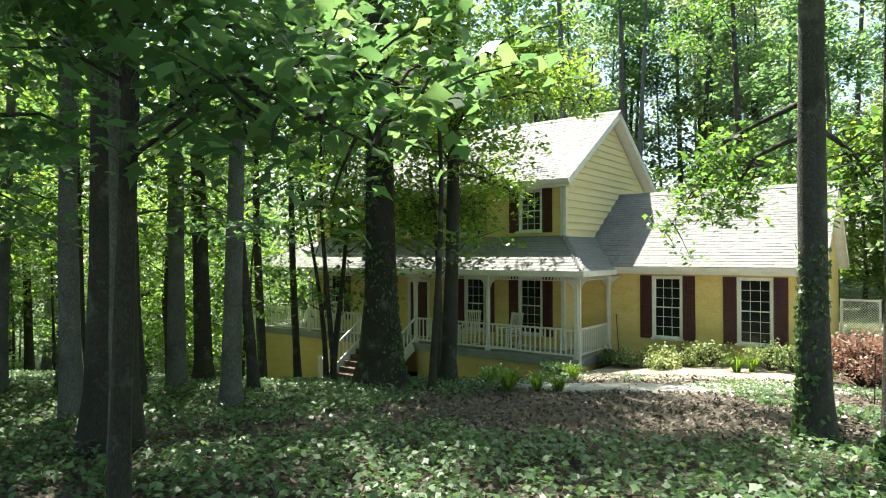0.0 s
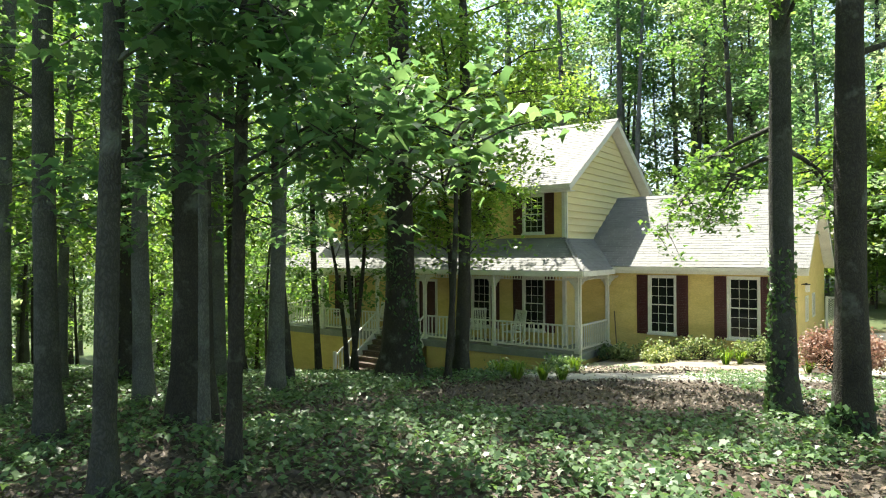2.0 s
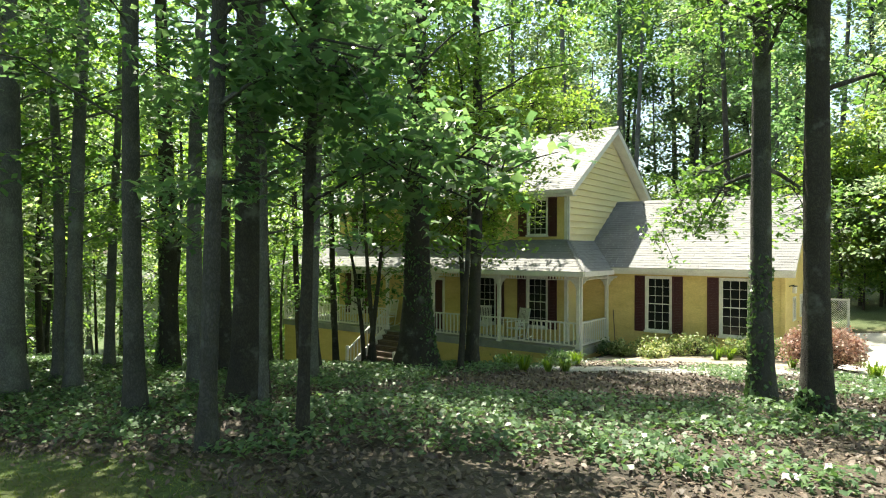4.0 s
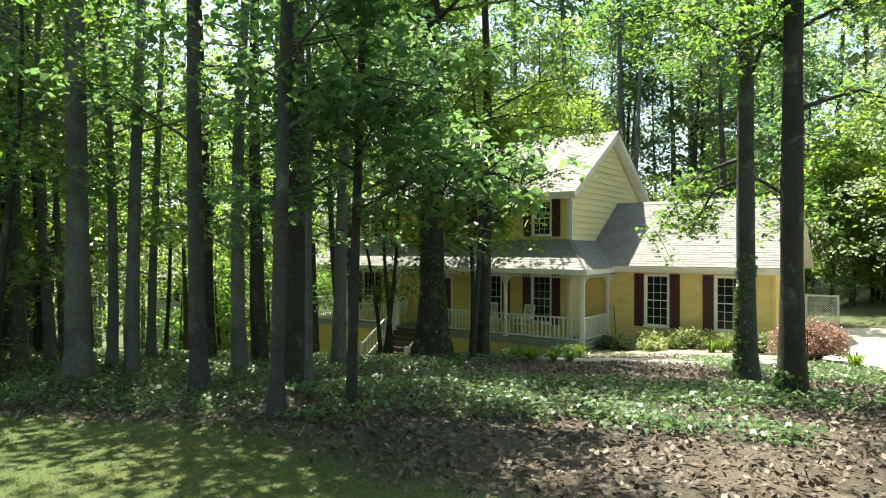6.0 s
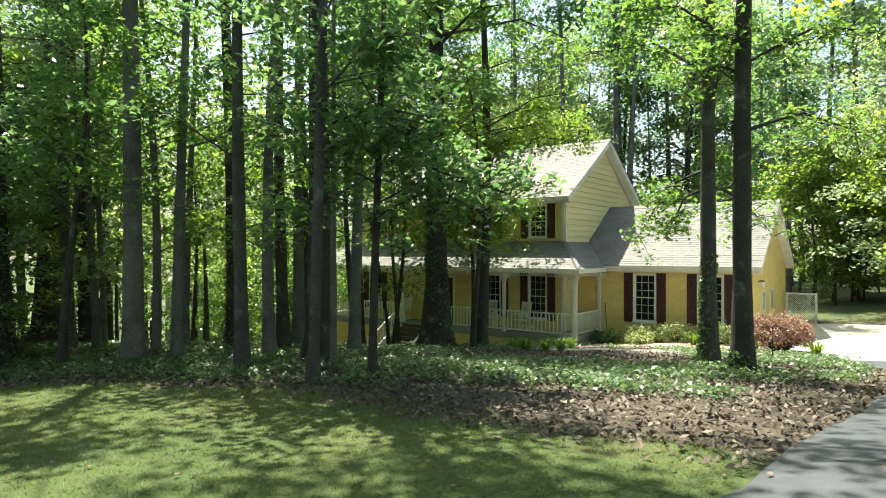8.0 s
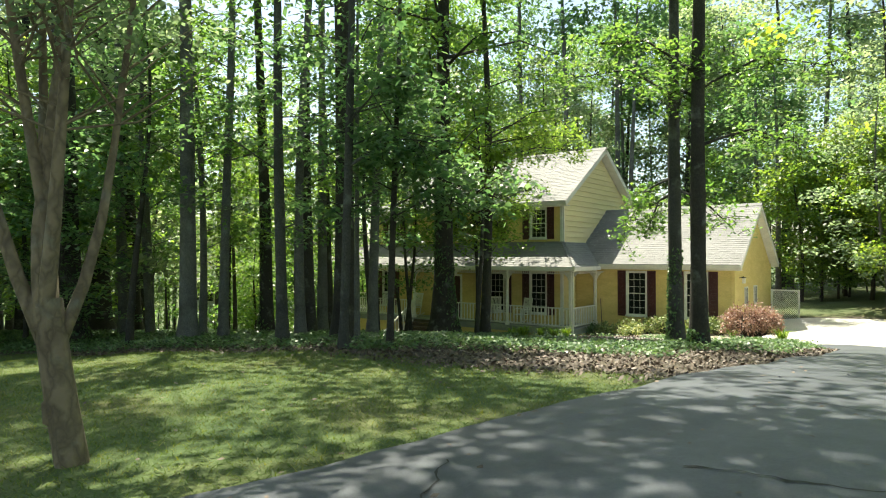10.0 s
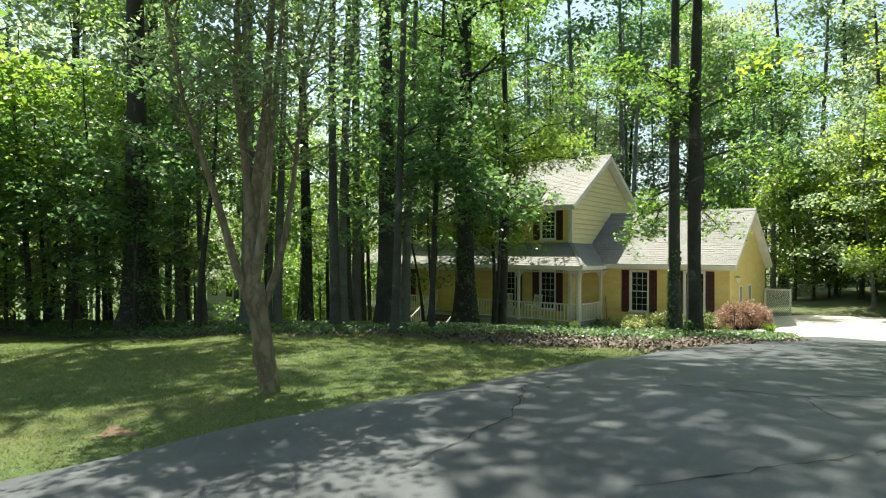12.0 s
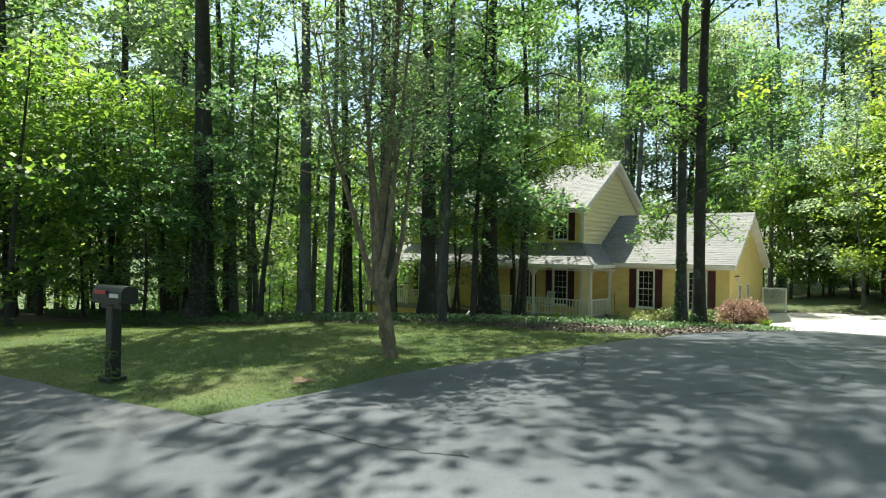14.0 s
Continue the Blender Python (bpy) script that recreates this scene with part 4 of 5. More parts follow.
def sprays(ends, per, r, spread=0.55, flat=0.22):
    """Leaf centres in flat fans round branch ends."""
    n = len(ends)
    k = n * per
    a, d = r.uniform(0, 2 * np.pi, k), spread * np.sqrt(r.uniform(0, 1, k))
    c = np.repeat(ends, per, 0)
    scale = np.repeat(r.uniform(0.6, 1.3, n), per)
    c = c + np.stack([np.cos(a) * d * scale, np.sin(a) * d * scale, r.normal(0, flat * spread, k) - 0.25 * d * d], 1)
    return c


def tree(x, y, h, rad, seed, crown=(0.35, 1.0), reach=3.0, n_spray=110, per=45, size=0.15, mat=None, bark=None, lean=(0.0, 0.0), label="", limbs=(), bend=0.45, ivy=False, spread=0.65, group="woodland trees", toward=(0.0, 0.0), low=None, limb_leaf=0.12):
    r = np.random.default_rng(seed)
    z0 = land(x, y) - 0.1
    ob = thing("tree", label or "tall woodland tree with dark ridged bark and layered green leaves", "tree", group, at=(x, y, z0))
    steps = 12
    pts, rads = [], []
    ph = r.uniform(0, 6.28, 2)
    for i in range(steps + 1):
        t = i / steps
        tt = t ** 1.35
        zz = h * tt
        pts.append((lean[0] * zz + bend * math.sin(2.6 * tt + ph[0]) * tt, lean[1] * zz + bend * math.sin(2.2 * tt + ph[1]) * tt, zz))
        rads.append((1 + 0.05 * math.sin(3.1 * i + ph[0])) * rad * (1 + (1.0 if rad > 0.3 else 0.55) * math.exp(-zz / (rad * 2.2 + 0.05))) * (1 - 0.88 * tt) + 0.008)
    pa = np.array(pts)
    v, f = tube_arrays(pts, rads, 12 if rad > 0.1 else 8, 0.05)

    def axis(z):
        return np.array([np.interp(z, pa[:, 2], pa[:, k]) for k in range(3)])

    ends, twigs = [], []
    n_limb = max(6, int(n_spray / 5)) if n_spray else 0
    for i in range(n_limb):
        t = crown[0] + (crown[1] - crown[0]) * (i + r.uniform(0, 1)) / n_limb
        zb = h * t
        b = axis(zb)
        a = r.uniform(0, 2 * math.pi)
        prof = 1.0 - 0.75 * ((t - crown[0]) / max(1e-3, 1.02 - crown[0])) ** 2
        L = reach * prof * r.uniform(0.6, 1.15)
        rise = r.uniform(0.05, 0.5)
        pull = 1.0 - 0.4 * r.random()
        e = b + np.array([math.cos(a) * L + toward[0] * pull, math.sin(a) * L + toward[1] * pull, L * rise])
        m = (b + e) / 2 + np.array([0, 0, 0.12 * L])
        lr = max(0.012, 0.28 * np.interp(zb, pa[:, 2], rads))
        lv, lf = tube_arrays([b, m, e], [lr, lr * 0.6, 0.006], 5)
        k = len(v)
        v += lv
        f += [tuple(q + k for q in face) for face in lf]
        for j in range(5):
            s = r.uniform(0.3, 1.05)
            p = b * (1 - s) ** 2 + 2 * m * s * (1 - s) + e * s * s
            ends.append(p + r.normal(0, 0.28 * L ** 0.5, 3) * np.array([1, 1, 0.45]))
    for zb, dx, dy, dz, k_end in limbs:
        b = axis(zb)
        e = b + np.array([dx, dy, dz])
        m = (b + e) / 2 + np.array([0, 0, 0.16 * abs(dx) + 0.1])
        lr = max(0.02, 0.3 * np.interp(zb, pa[:, 2], rads))
        lv, lf = tube_arrays([b, (b + m) / 2 + np.array([0.0, 0.06, 0.03]), m, (m + e) / 2, e], [lr, lr * 0.8, lr * 0.65, lr * 0.45, 0.006], 6)
        k = len(v)
        v += lv
        f += [tuple(q + k for q in face) for face in lf]
        for j in range(k_end):
            s = r.uniform(0.3, 1.08)
            p = b * (1 - s) ** 2 + 2 * m * s * (1 - s) + e * s * s
            p2 = p + r.normal(0, 0.28, 3) * np.array([1, 1, 0.8])
            lv, lf = tube_arrays([p, (p + p2) / 2 + np.array([0, 0, 0.03]), p2], [0.012, 0.009, 0.004], 4)
            k = len(v)
            v += lv
            f += [tuple(q + k for q in face) for face in lf]
            twigs.append(p2)
    low_ends = []
    if low:
        count, za, zb, far = low[:4]
        for i in range(count):
            b = axis(za + (zb - za) * (i + r.uniform(0, 1)) / count)
            a, L = r.uniform(0, 2 * math.pi), far * r.uniform(0.55, 1.1)
            e = b + np.array([math.cos(a) * L, math.sin(a) * L, L * r.uniform(-0.12, 0.3)])
            m = (b + e) / 2 + np.array([0, 0, 0.14 * L])
            lv, lf = tube_arrays([b, m, e], [0.02, 0.012, 0.004], 5)
            k = len(v)
            v += lv
            f += [tuple(q + k for q in face) for face in lf]
            for j in range(4):
                q = r.uniform(0.3, 1.05)
                p = b * (1 - q) ** 2 + 2 * m * q * (1 - q) + e * q * q
                low_ends.append(p + r.normal(0, 0.2, 3) * np.array([1, 1, 0.35]))
    raw("trunk", v, f, bark or BARK, ob, "", True)
    if low_ends or twigs:
        broad = []
        if low_ends:
            broad.append(lobed_leaves(sprays(np.array(low_ends), 26, r, 0.5, 0.16), low[4], r))
        if twigs:
            broad.append(lobed_leaves(sprays(np.array(twigs), 22, r, 0.32, 0.35), limb_leaf, r))
        tagged(quads("low_foliage", np.concatenate(broad), mat or LEAF, ob, 6), "broad lobed leaves on low limbs")
    if ends:
        c = sprays(np.array(ends), per, r, spread)
        # Nothing grows into the house or under its porch roof.
        wx, wy, wz = c[:, 0] + x, c[:, 1] + y, c[:, 2] + z0
        roof = np.where(wy > 0.6, 6.9 + 0.7 * np.clip(wy - 0.9, 0, 4), 4.0)
        c = c[~((wx > -15.5) & (wx < 6.2) & (wy > -0.8) & (wy < 10) & (wz < roof))]
        lm = leaf_mesh(c, size, r)
        quads("crown", lm, mat or LEAF, ob)
    if ivy:
        k = int(300 + 420 * ivy * rad)
        zz = r.uniform(0, 1, k) ** 1.4 * ivy
        a = 1.7 * np.sin(zz * 0.9 + seed) + r.normal(0, 0.8, k) - 0.9
        rr = np.interp(zz, pa[:, 2], rads) + 0.02
        c = np.stack([np.interp(zz, pa[:, 2], pa[:, 0]) + np.cos(a) * rr, np.interp(zz, pa[:, 2], pa[:, 1]) + np.sin(a) * rr, zz], 1)
        tagged(quads("ivy", leaf_mesh(c, 0.075, r, 1.2, 0.9), IVY, ob), "ivy climbing the trunk")
    return ob


HIGH = dict(crown=(0.3, 1.0), reach=3.1, n_spray=24, per=46, size=0.155, spread=0.7)
UNDER = dict(crown=(0.3, 1.0), reach=2.2, n_spray=70, per=40, size=0.15, spread=0.6)
# The trees that stand between the camera and the house.
# toward pulls high, unseen crowns aside to shade the drive, street and lawn.
tree(-0.72, -7.64, 21, 0.33, 1, **{**HIGH, "crown": (0.42, 1), "reach": 5.5, "n_spray": 190, "size": 0.2}, toward=(-2.6, 3.2), bark=BARK_OAK, ivy=6.0, lean=(0.012, 0.0), label="large dark oak trunk wrapped in ivy before the porch")
tree(-0.07, -6.25, 17, 0.16, 2, **{**HIGH, "crown": (0.3, 1)}, mat=LEAF_SUN, limbs=((4.6, 0.2, 2.6, -0.3, 30), (4.9, -0.5, 3.0, -0.3, 32), (3.9, -0.4, 1.8, -0.2, 24), (6.0, 1.2, 4.4, 0.8, 40), (6.5, 0.7, 4.6, 0.9, 46), (6.9, 1.0, 3.0, 0.8, 40), (6.6, -0.4, 4.4, 0.8, 40), (5.0, -1.8, 3.0, -0.3, 34), (4.0, -1.2, 2.2, -0.2, 26), (3.6, -1.6, 0.5, 0.3, 26), (4.8, -1.4, -0.4, 0.8, 24), (5.8, -0.8, 0.9, 0.8, 24), (5.4, 1.0, -0.4, 0.8, 26)), bark=BARK_DARK, lean=(0.01, 0))
tree(0.4, -7.4, 8, 0.07, 3, **{**UNDER, "crown": (0.5, 1.0), "reach": 1.5, "n_spray": 70, "size": 0.13}, mat=LEAF_SUN, lean=(-0.01, 0), bark=BARK_DARK, low=(8, 4.6, 7.0, 1.3, 0.12))
tree(6.95, -8.5, 20, 0.16, 4, **{**HIGH, "crown": (0.42, 1), "reach": 4.6, "n_spray": 150}, toward=(2.4, -7.0), ivy=2.4, limbs=((4.1, -2.6, 3.3, -1.3, 34), (3.7, -1.7, 2.9, -0.8, 26), (3.8, 0.7, 2.7, -0.9, 24), (6.0, -1.9, -0.9, 0.6, 26), (5.2, 0.9, -1.6, 1.0, 22)), lean=(-0.012, 0.0), mat=LEAF, bark=BARK_MID, label="slender grey tree with a leafy low limb beside the drive")
tree(7.8, -9.7, 21, 0.165, 5, **{**HIGH, "crown": (0.42, 1), "size": 0.2, "reach": 5.0, "n_spray": 190}, toward=(4.6, -8.0), ivy=0.5, limbs=((5.9, -2.1, -0.4, 1.0, 26), (5.4, -0.9, 0.3, 0.15, 4), (5.6, 2.2, 1.6, 0.5, 28), (4.4, 1.6, 2.4, 0.2, 24)), lean=(0.012, 0.0), bark=BARK_DARK)
tree(1.2, -13.8, 22, 0.23, 6, **{**HIGH, "crown": (0.42, 1), "size": 0.17, "reach": 4.0, "n_spray": 44}, toward=(2.6, -2.5), bark=BARK_DARK, lean=(0.005, 0.004), low=(7, 3.0, 7.5, 2.4, 0.14), mat=LEAF_COOL)
tree(0.97, -15.3, 19, 0.115, 7, **{**HIGH, "crown": (0.42, 1), "size": 0.17, "reach": 3.5, "n_spray": 50}, toward=(2.0, -2.5), lean=(-0.02, 0.01), low=(8, 2.4, 6.5, 2.1, 0.14), mat=LEAF_COOL, bark=BARK_MID)
tree(3.4, -15.85, 18, 0.08, 8, **{**HIGH, "crown": (0.5, 1), "reach": 4.0, "n_spray": 185, "size": 0.165}, toward=(6.5, -5.5), mat=LEAF_COOL, bark=BARK_MID, lean=(0.005, 0.01), low=(9, 2.2, 6.0, 1.9, 0.15), limbs=((3.4, 1.9, 0.9, 0.3, 16), (4.2, 1.6, 0.2, 0.6, 16)), limb_leaf=0.15)
tree(3.62, -14.87, 9.5, 0.065, 9, **{**UNDER, "crown": (0.38, 1), "n_spray": 34, "size": 0.13, "reach": 2.3}, mat=LEAF_COOL, limbs=((2.6, 2.1, 0.1, -0.1, 16), (2.8, 1.9, 0.7, 0.1, 16), (3.3, 1.0, -0.3, 0.5, 14), (3.4, 0.9, 1.8, 0.1, 18), (3.6, -1.0, -0.2, 0.4, 16)), limb_leaf=0.15, low=(4, 2.6, 5.5, 1.3, 0.13), lean=(0.01, 0.0), bark=BARK_DARK)
tree(-0.25, -11.4, 16, 0.135, 10, **{**HIGH, "n_spray": 10}, low=(7, 2.6, 7.0, 2.3, 0.13))
tree(-2.15, -15.64, 21, 0.19, 11, **{**HIGH, "crown": (0.42, 1), "size": 0.17, "reach": 4.0, "n_spray": 80}, toward=(2.5, -4.5), lean=(-0.008, 0), low=(10, 3.2, 7.5, 2.2, 0.14))
tree(-2.0, -14.8, 14, 0.12, 12, **{**HIGH, "n_spray": 14}, mat=LEAF_COOL, low=(6, 2.6, 7.0, 2.0, 0.13))
tree(-0.9, -13.3, 14, 0.13, 13, **{**HIGH, "n_spray": 6}, low=(5, 2.4, 6.5, 2.2, 0.13))
tree(1.95, -14.1, 9, 0.06, 14, **{**UNDER, "n_spray": 28, "size": 0.13}, mat=LEAF_COOL, low=(8, 2.2, 6.0, 1.9, 0.13))
tree(-2.3, -11.8, 18, 0.15, 15, **{**HIGH, "n_spray": 6}, bark=BARK_DARK, low=(5, 2.6, 7.5, 2.3, 0.13))
tree(-4.1, -12.0, 19, 0.19, 16, **HIGH, bark=BARK_DARK, ivy=4, low=(7, 3.0, 8.0, 2.4, 0.13))
tree(-5.1, -12.8, 13, 0.1, 17, **HIGH, low=(8, 2.0, 6.5, 2.2, 0.13), mat=LEAF_SUN)
tree(-4.5, -9.2, 18, 0.18, 18, **{**HIGH, "n_spray": 30, "reach": 3.4}, toward=(-2.5, 5.0), bark=BARK_DARK, low=(7, 2.6, 7.0, 2.2, 0.13))
tree(-3.3, -10.5, 17, 0.16, 19, **{**HIGH, "n_spray": 10}, low=(8, 2.6, 7.0, 2.3, 0.13), mat=LEAF_SUN)
tree(-5.6, -17.0, 23, 0.34, 20, **{**HIGH, "crown": (0.45, 1), "size": 0.22, "reach": 5.5, "n_spray": 220}, toward=(8.5, -7.2), bark=BARK_DARK, ivy=5, low=(12, 2.0, 8.0, 2.6, 0.14), mat=LEAF_COOL)
tree(-7.1, -14.8, 17, 0.15, 21, **HIGH, low=(12, 2.2, 7.0, 2.3, 0.13))
tree(-11.5, -13.7, 22, 0.34, 22, **HIGH, bark=BARK_DARK, low=(10, 2.4, 8.0, 2.6, 0.14))
tree(-6.0, -14.6, 12, 0.1, 23, **UNDER, mat=LEAF_COOL, low=(8, 1.8, 6.5, 2.0, 0.13))
tree(-3.6, -14.4, 12, 0.1, 24, **UNDER, low=(8, 2.0, 6.5, 2.1, 0.13))
# A tall tree added behind the wing to shade its roof.
tree(2.0, 12.2, 20, 0.2, 61, **{**HIGH, "crown": (0.5, 1), "n_spray": 70, "per": 44, "reach": 3.4, "size": 0.19}, toward=(-1.5, -1.0), bark=BARK_DARK, label="tall tree behind the wing leaning over its roof")
# Small layered trees along the wood's edge behind the lawn.
for i, (x, y, h) in enumerate(((-7.0, -18.2, 6.0), (-9.5, -19.0, 5.5), (-11.8, -20.2, 6.5), (-13.6, -21.6, 6.0), (-4.4, -17.6, 5.5))):
    tree(x, y, h, 0.05, 540 + i, **{**UNDER, "crown": (0.45, 1.0), "n_spray": 40}, mat=LEAF_COOL, bark=BARK_DARK, low=(20, 0.8, 4.6, 1.9, 0.13), label="small tree with broad layered leaves at the lawn's edge", group="understorey trees")
# Broad trees beyond the drive, whose sunlit limbs hang over it.
for i, (x, y, h, tx, ty) in enumerate(((15.9, -5.5, 15, -2.6, -0.6), (16.2, 0.5, 14, -2.4, 0.4))):
    tree(x, y, h, 0.2, 520 + i, **{**HIGH, "crown": (0.2, 1.0), "reach": 4.4, "n_spray": 210, "per": 44, "size": 0.17}, toward=(tx, ty), mat=LEAF_BACKLIT, bark=BARK_DARK, low=(26, 2.6, 8.0, 4.0, 0.15), label="broad tree with bright yellow-green leaves over the drive")
# Sunlit trees past the parking court.
for i, (x, y, h) in enumerate(((11.3, 13.2, 10), (12.3, 10.6, 9.5), (9.4, 15.6, 9), (8.0, 18.2, 10), (10.8, 17.6, 12), (13.6, 13.5, 11), (6.2, 15.5, 8))):
    tree(x, y, h, 0.09, 500 + i, **{**UNDER, "crown": (0.14, 1.0), "n_spray": 130, "size": 0.19, "reach": 2.7, "spread": 0.7}, mat=LEAF_BACKLIT, bark=BARK_DARK, label="small tree with bright yellow-green leaves past the court")
# Forked sapling by the steps.
tree(-3.37, -6.5, 6.5, 0.075, 25, **{**UNDER, "n_spray": 45}, bark=BARK_DARK, lean=(0.03, 0), label="thin dark sapling leaning by the porch steps")
tree(-3.5, -6.55, 6.0, 0.065, 26, **{**UNDER, "n_spray": 40}, bark=BARK_DARK, lean=(-0.22, 0.1), label="thin dark sapling leaning by the porch steps")
# Pale many-stemmed ornamental tree on the lawn.
lx, ly = 7.1, -21.77
crape = thing("lawn_tree", "smooth tan many-stemmed ornamental tree on the lawn", "tree", at=(lx, ly, land(lx, ly) - 0.05))
lr = np.random.default_rng(31)
v, f, ends = [], [], []


def lawn_stem(track, r0, r1, sides=9):
    """A stem through (across, away, height) points, the first two turned to face the street."""
    pts = [(0.79 * a - 0.61 * b, 0.61 * a + 0.79 * b, z) for a, b, z in track]
    n = len(pts)
    lv, lf = tube_arrays(pts, [r0 + (r1 - r0) * i / (n - 1) for i in range(n)], sides, 0.07)
    k = len(v)
    v.extend(lv)
    f.extend(tuple(q + k for q in face) for face in lf)
    return [np.array(p) for p in pts]


stems = [
    lawn_stem([(0.03, 0, -0.1), (0.03, 0, 0.06), (-0.02, 0, 0.35), (-0.08, 0, 0.75), (-0.13, 0.0, 1.15)], 0.108, 0.09, 12),
    lawn_stem([(-0.15, 0, 0.95), (-0.19, 0.03, 1.6), (-0.12, 0.02, 2.2), (-0.03, 0.0, 2.9), (0.06, -0.1, 4.2), (0.1, -0.2, 5.8)], 0.085, 0.016),
    lawn_stem([(-0.13, 0, 0.8), (-0.3, -0.06, 1.3), (-0.48, -0.12, 1.97), (-0.62, -0.2, 2.46), (-0.74, -0.3, 2.9), (-1.0, -0.4, 4.4)], 0.052, 0.01),
    lawn_stem([(-0.1, 0, 0.75), (0.06, 0.08, 1.25), (0.15, 0.14, 1.7), (0.2, 0.2, 2.2), (0.3, 0.3, 3.4), (0.6, 0.45, 4.8)], 0.046, 0.01),
    lawn_stem([(-0.13, -0.03, 1.1), (-0.02, -0.12, 1.7), (0.05, -0.15, 2.4), (0.14, -0.2, 3.3), (0.3, -0.3, 4.9)], 0.055, 0.01),
    lawn_stem([(-0.15, 0.03, 1.2), (-0.25, 0.12, 1.8), (-0.3, 0.2, 2.5), (-0.38, 0.3, 3.4), (-0.55, 0.4, 5.0)], 0.05, 0.01),
    lawn_stem([(-0.16, 0.0, 1.7), (-0.22, -0.1, 2.4), (-0.3, -0.15, 3.1), (-0.25, -0.2, 4.4), (-0.35, -0.3, 5.4)], 0.04, 0.01),
    lawn_stem([(0.04, 0, 0.26), (-0.1, -0.05, 0.36), (-0.1, -0.05, 0.45), (0.0, 0.0, 0.55)], 0.03, 0.05)]
for st in stems[1:7]:
    hs = [p[2] for p in st]
    for j in range(26):
        z = lr.uniform(2.2, hs[-1])
        b = np.array([np.interp(z, hs, [p[i] for p in st]) for i in range(3)])
        a, L = lr.uniform(0, 6.28), lr.uniform(0.35, 1.0)
        e = b + np.array([math.cos(a) * L, math.sin(a) * L, L * lr.uniform(0.3, 1.1)])
        lv, lf = tube_arrays([b, (b + e) / 2 + lr.normal(0, 0.05, 3), e], [0.011, 0.007, 0.002], 4)
        k = len(v)
        v += lv
        f += [tuple(q + k for q in face) for face in lf]
        if z > 2.6:
            ends += [e, (b + e) / 2 + lr.normal(0, 0.12, 3)]
raw("trunk", v, f, BARK_PALE, crape, "smooth tan bark", True)
quads("crown", leaf_mesh(sprays(np.array(ends), 30, lr, 0.33), 0.062, lr), LEAF_PALE, crape)


# Woods all round: a few kinds, copied with a turn and a size of their own.
WOODS = dict(crown=(0.22, 1.0), reach=3.8, n_spray=95, per=34, size=0.3, spread=1.15)
BRUSH = dict(crown=(0.12, 1.0), reach=2.6, n_spray=75, per=36, size=0.2, spread=0.75)
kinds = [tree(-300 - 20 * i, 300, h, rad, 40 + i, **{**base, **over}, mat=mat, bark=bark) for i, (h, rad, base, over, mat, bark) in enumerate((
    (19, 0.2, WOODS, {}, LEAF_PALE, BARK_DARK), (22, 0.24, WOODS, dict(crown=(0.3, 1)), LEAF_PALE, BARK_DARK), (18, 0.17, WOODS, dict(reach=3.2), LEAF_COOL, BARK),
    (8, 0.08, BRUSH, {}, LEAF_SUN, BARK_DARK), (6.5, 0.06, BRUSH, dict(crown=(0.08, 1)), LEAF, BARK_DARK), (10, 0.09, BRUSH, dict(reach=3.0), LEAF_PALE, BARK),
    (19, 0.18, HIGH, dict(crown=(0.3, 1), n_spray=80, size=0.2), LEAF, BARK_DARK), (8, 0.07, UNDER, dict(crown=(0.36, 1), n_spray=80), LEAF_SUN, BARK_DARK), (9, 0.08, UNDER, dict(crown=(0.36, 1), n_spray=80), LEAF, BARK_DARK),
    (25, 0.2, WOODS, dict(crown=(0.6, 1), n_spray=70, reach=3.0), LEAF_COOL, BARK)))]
for o in kinds:
    o["label"] = "woodland tree with dark trunk and sunlit green leaves"


def joined(placed, label):
    """Far trees as two masses, of leaves by kind and of trunks."""
    ob = thing("far_woods", label, "woods", kind="stuff")
    by = {}
    for src, m in placed:
        for q in src.children:
            co = np.empty(len(q.data.vertices) * 3, dtype=np.float32)
            q.data.vertices.foreach_get("co", co)
            idx = np.empty(len(q.data.loops), dtype=np.int32)
            q.data.loops.foreach_get("vertex_index", idx)
            mm = np.array(m)
            v = co.reshape(-1, 3)[idx] @ mm[:3, :3].T + mm[:3, 3]
            by.setdefault((q.name.split(".")[0], q.data.materials[0].name), []).append(v)
    for (nm, mat), vs in by.items():
        tagged(quads("foliage" if nm == "crown" else "trunk_mass", np.concatenate(vs), bpy.data.materials[mat], ob), kind="stuff")


def scatter(n, x0, x1, y0, y1, pick, seed, gap=2.2, keep=lambda x, y: True, tall=1.0, far=""):
    r = random.Random(seed)
    done, placed, tries = [], [], 0
    while len(done) < n and tries < 6000:
        tries += 1
        x, y = r.uniform(x0, x1), r.uniform(y0, y1)
        if not keep(x, y) or any((x - a) ** 2 + (y - b) ** 2 < gap * gap for a, b in done):
            continue
        done.append((x, y))
        o = kinds[r.choice(pick)]
        s = r.uniform(0.85, 1.2) * tall
        m = pose(x, y, land(x, y) - 0.1, r.uniform(-2, 2), r.uniform(-2, 2), r.uniform(0, 360))
        size = (s, s, s * r.uniform(0.9, 1.1))
        if far:
            placed.append((o, m @ Matrix.Diagonal((*size, 1))))
        else:
            copy_thing(o, m).scale = size
    if far:
        joined(placed, far)


def off_house(x, y):
    return not (-28 < x < 9 and -3 < y < 13) and not (-18 < x < 9 and -6 < y < 13) and not (7 < x < 20 and -32 < y < 10)


def sunny_gap(x, y):
    """Leaves the way of the sun to the roof and the drive open."""
    return off_house(x, y) and not (-16 < x < 8 and 5 < y < 15)


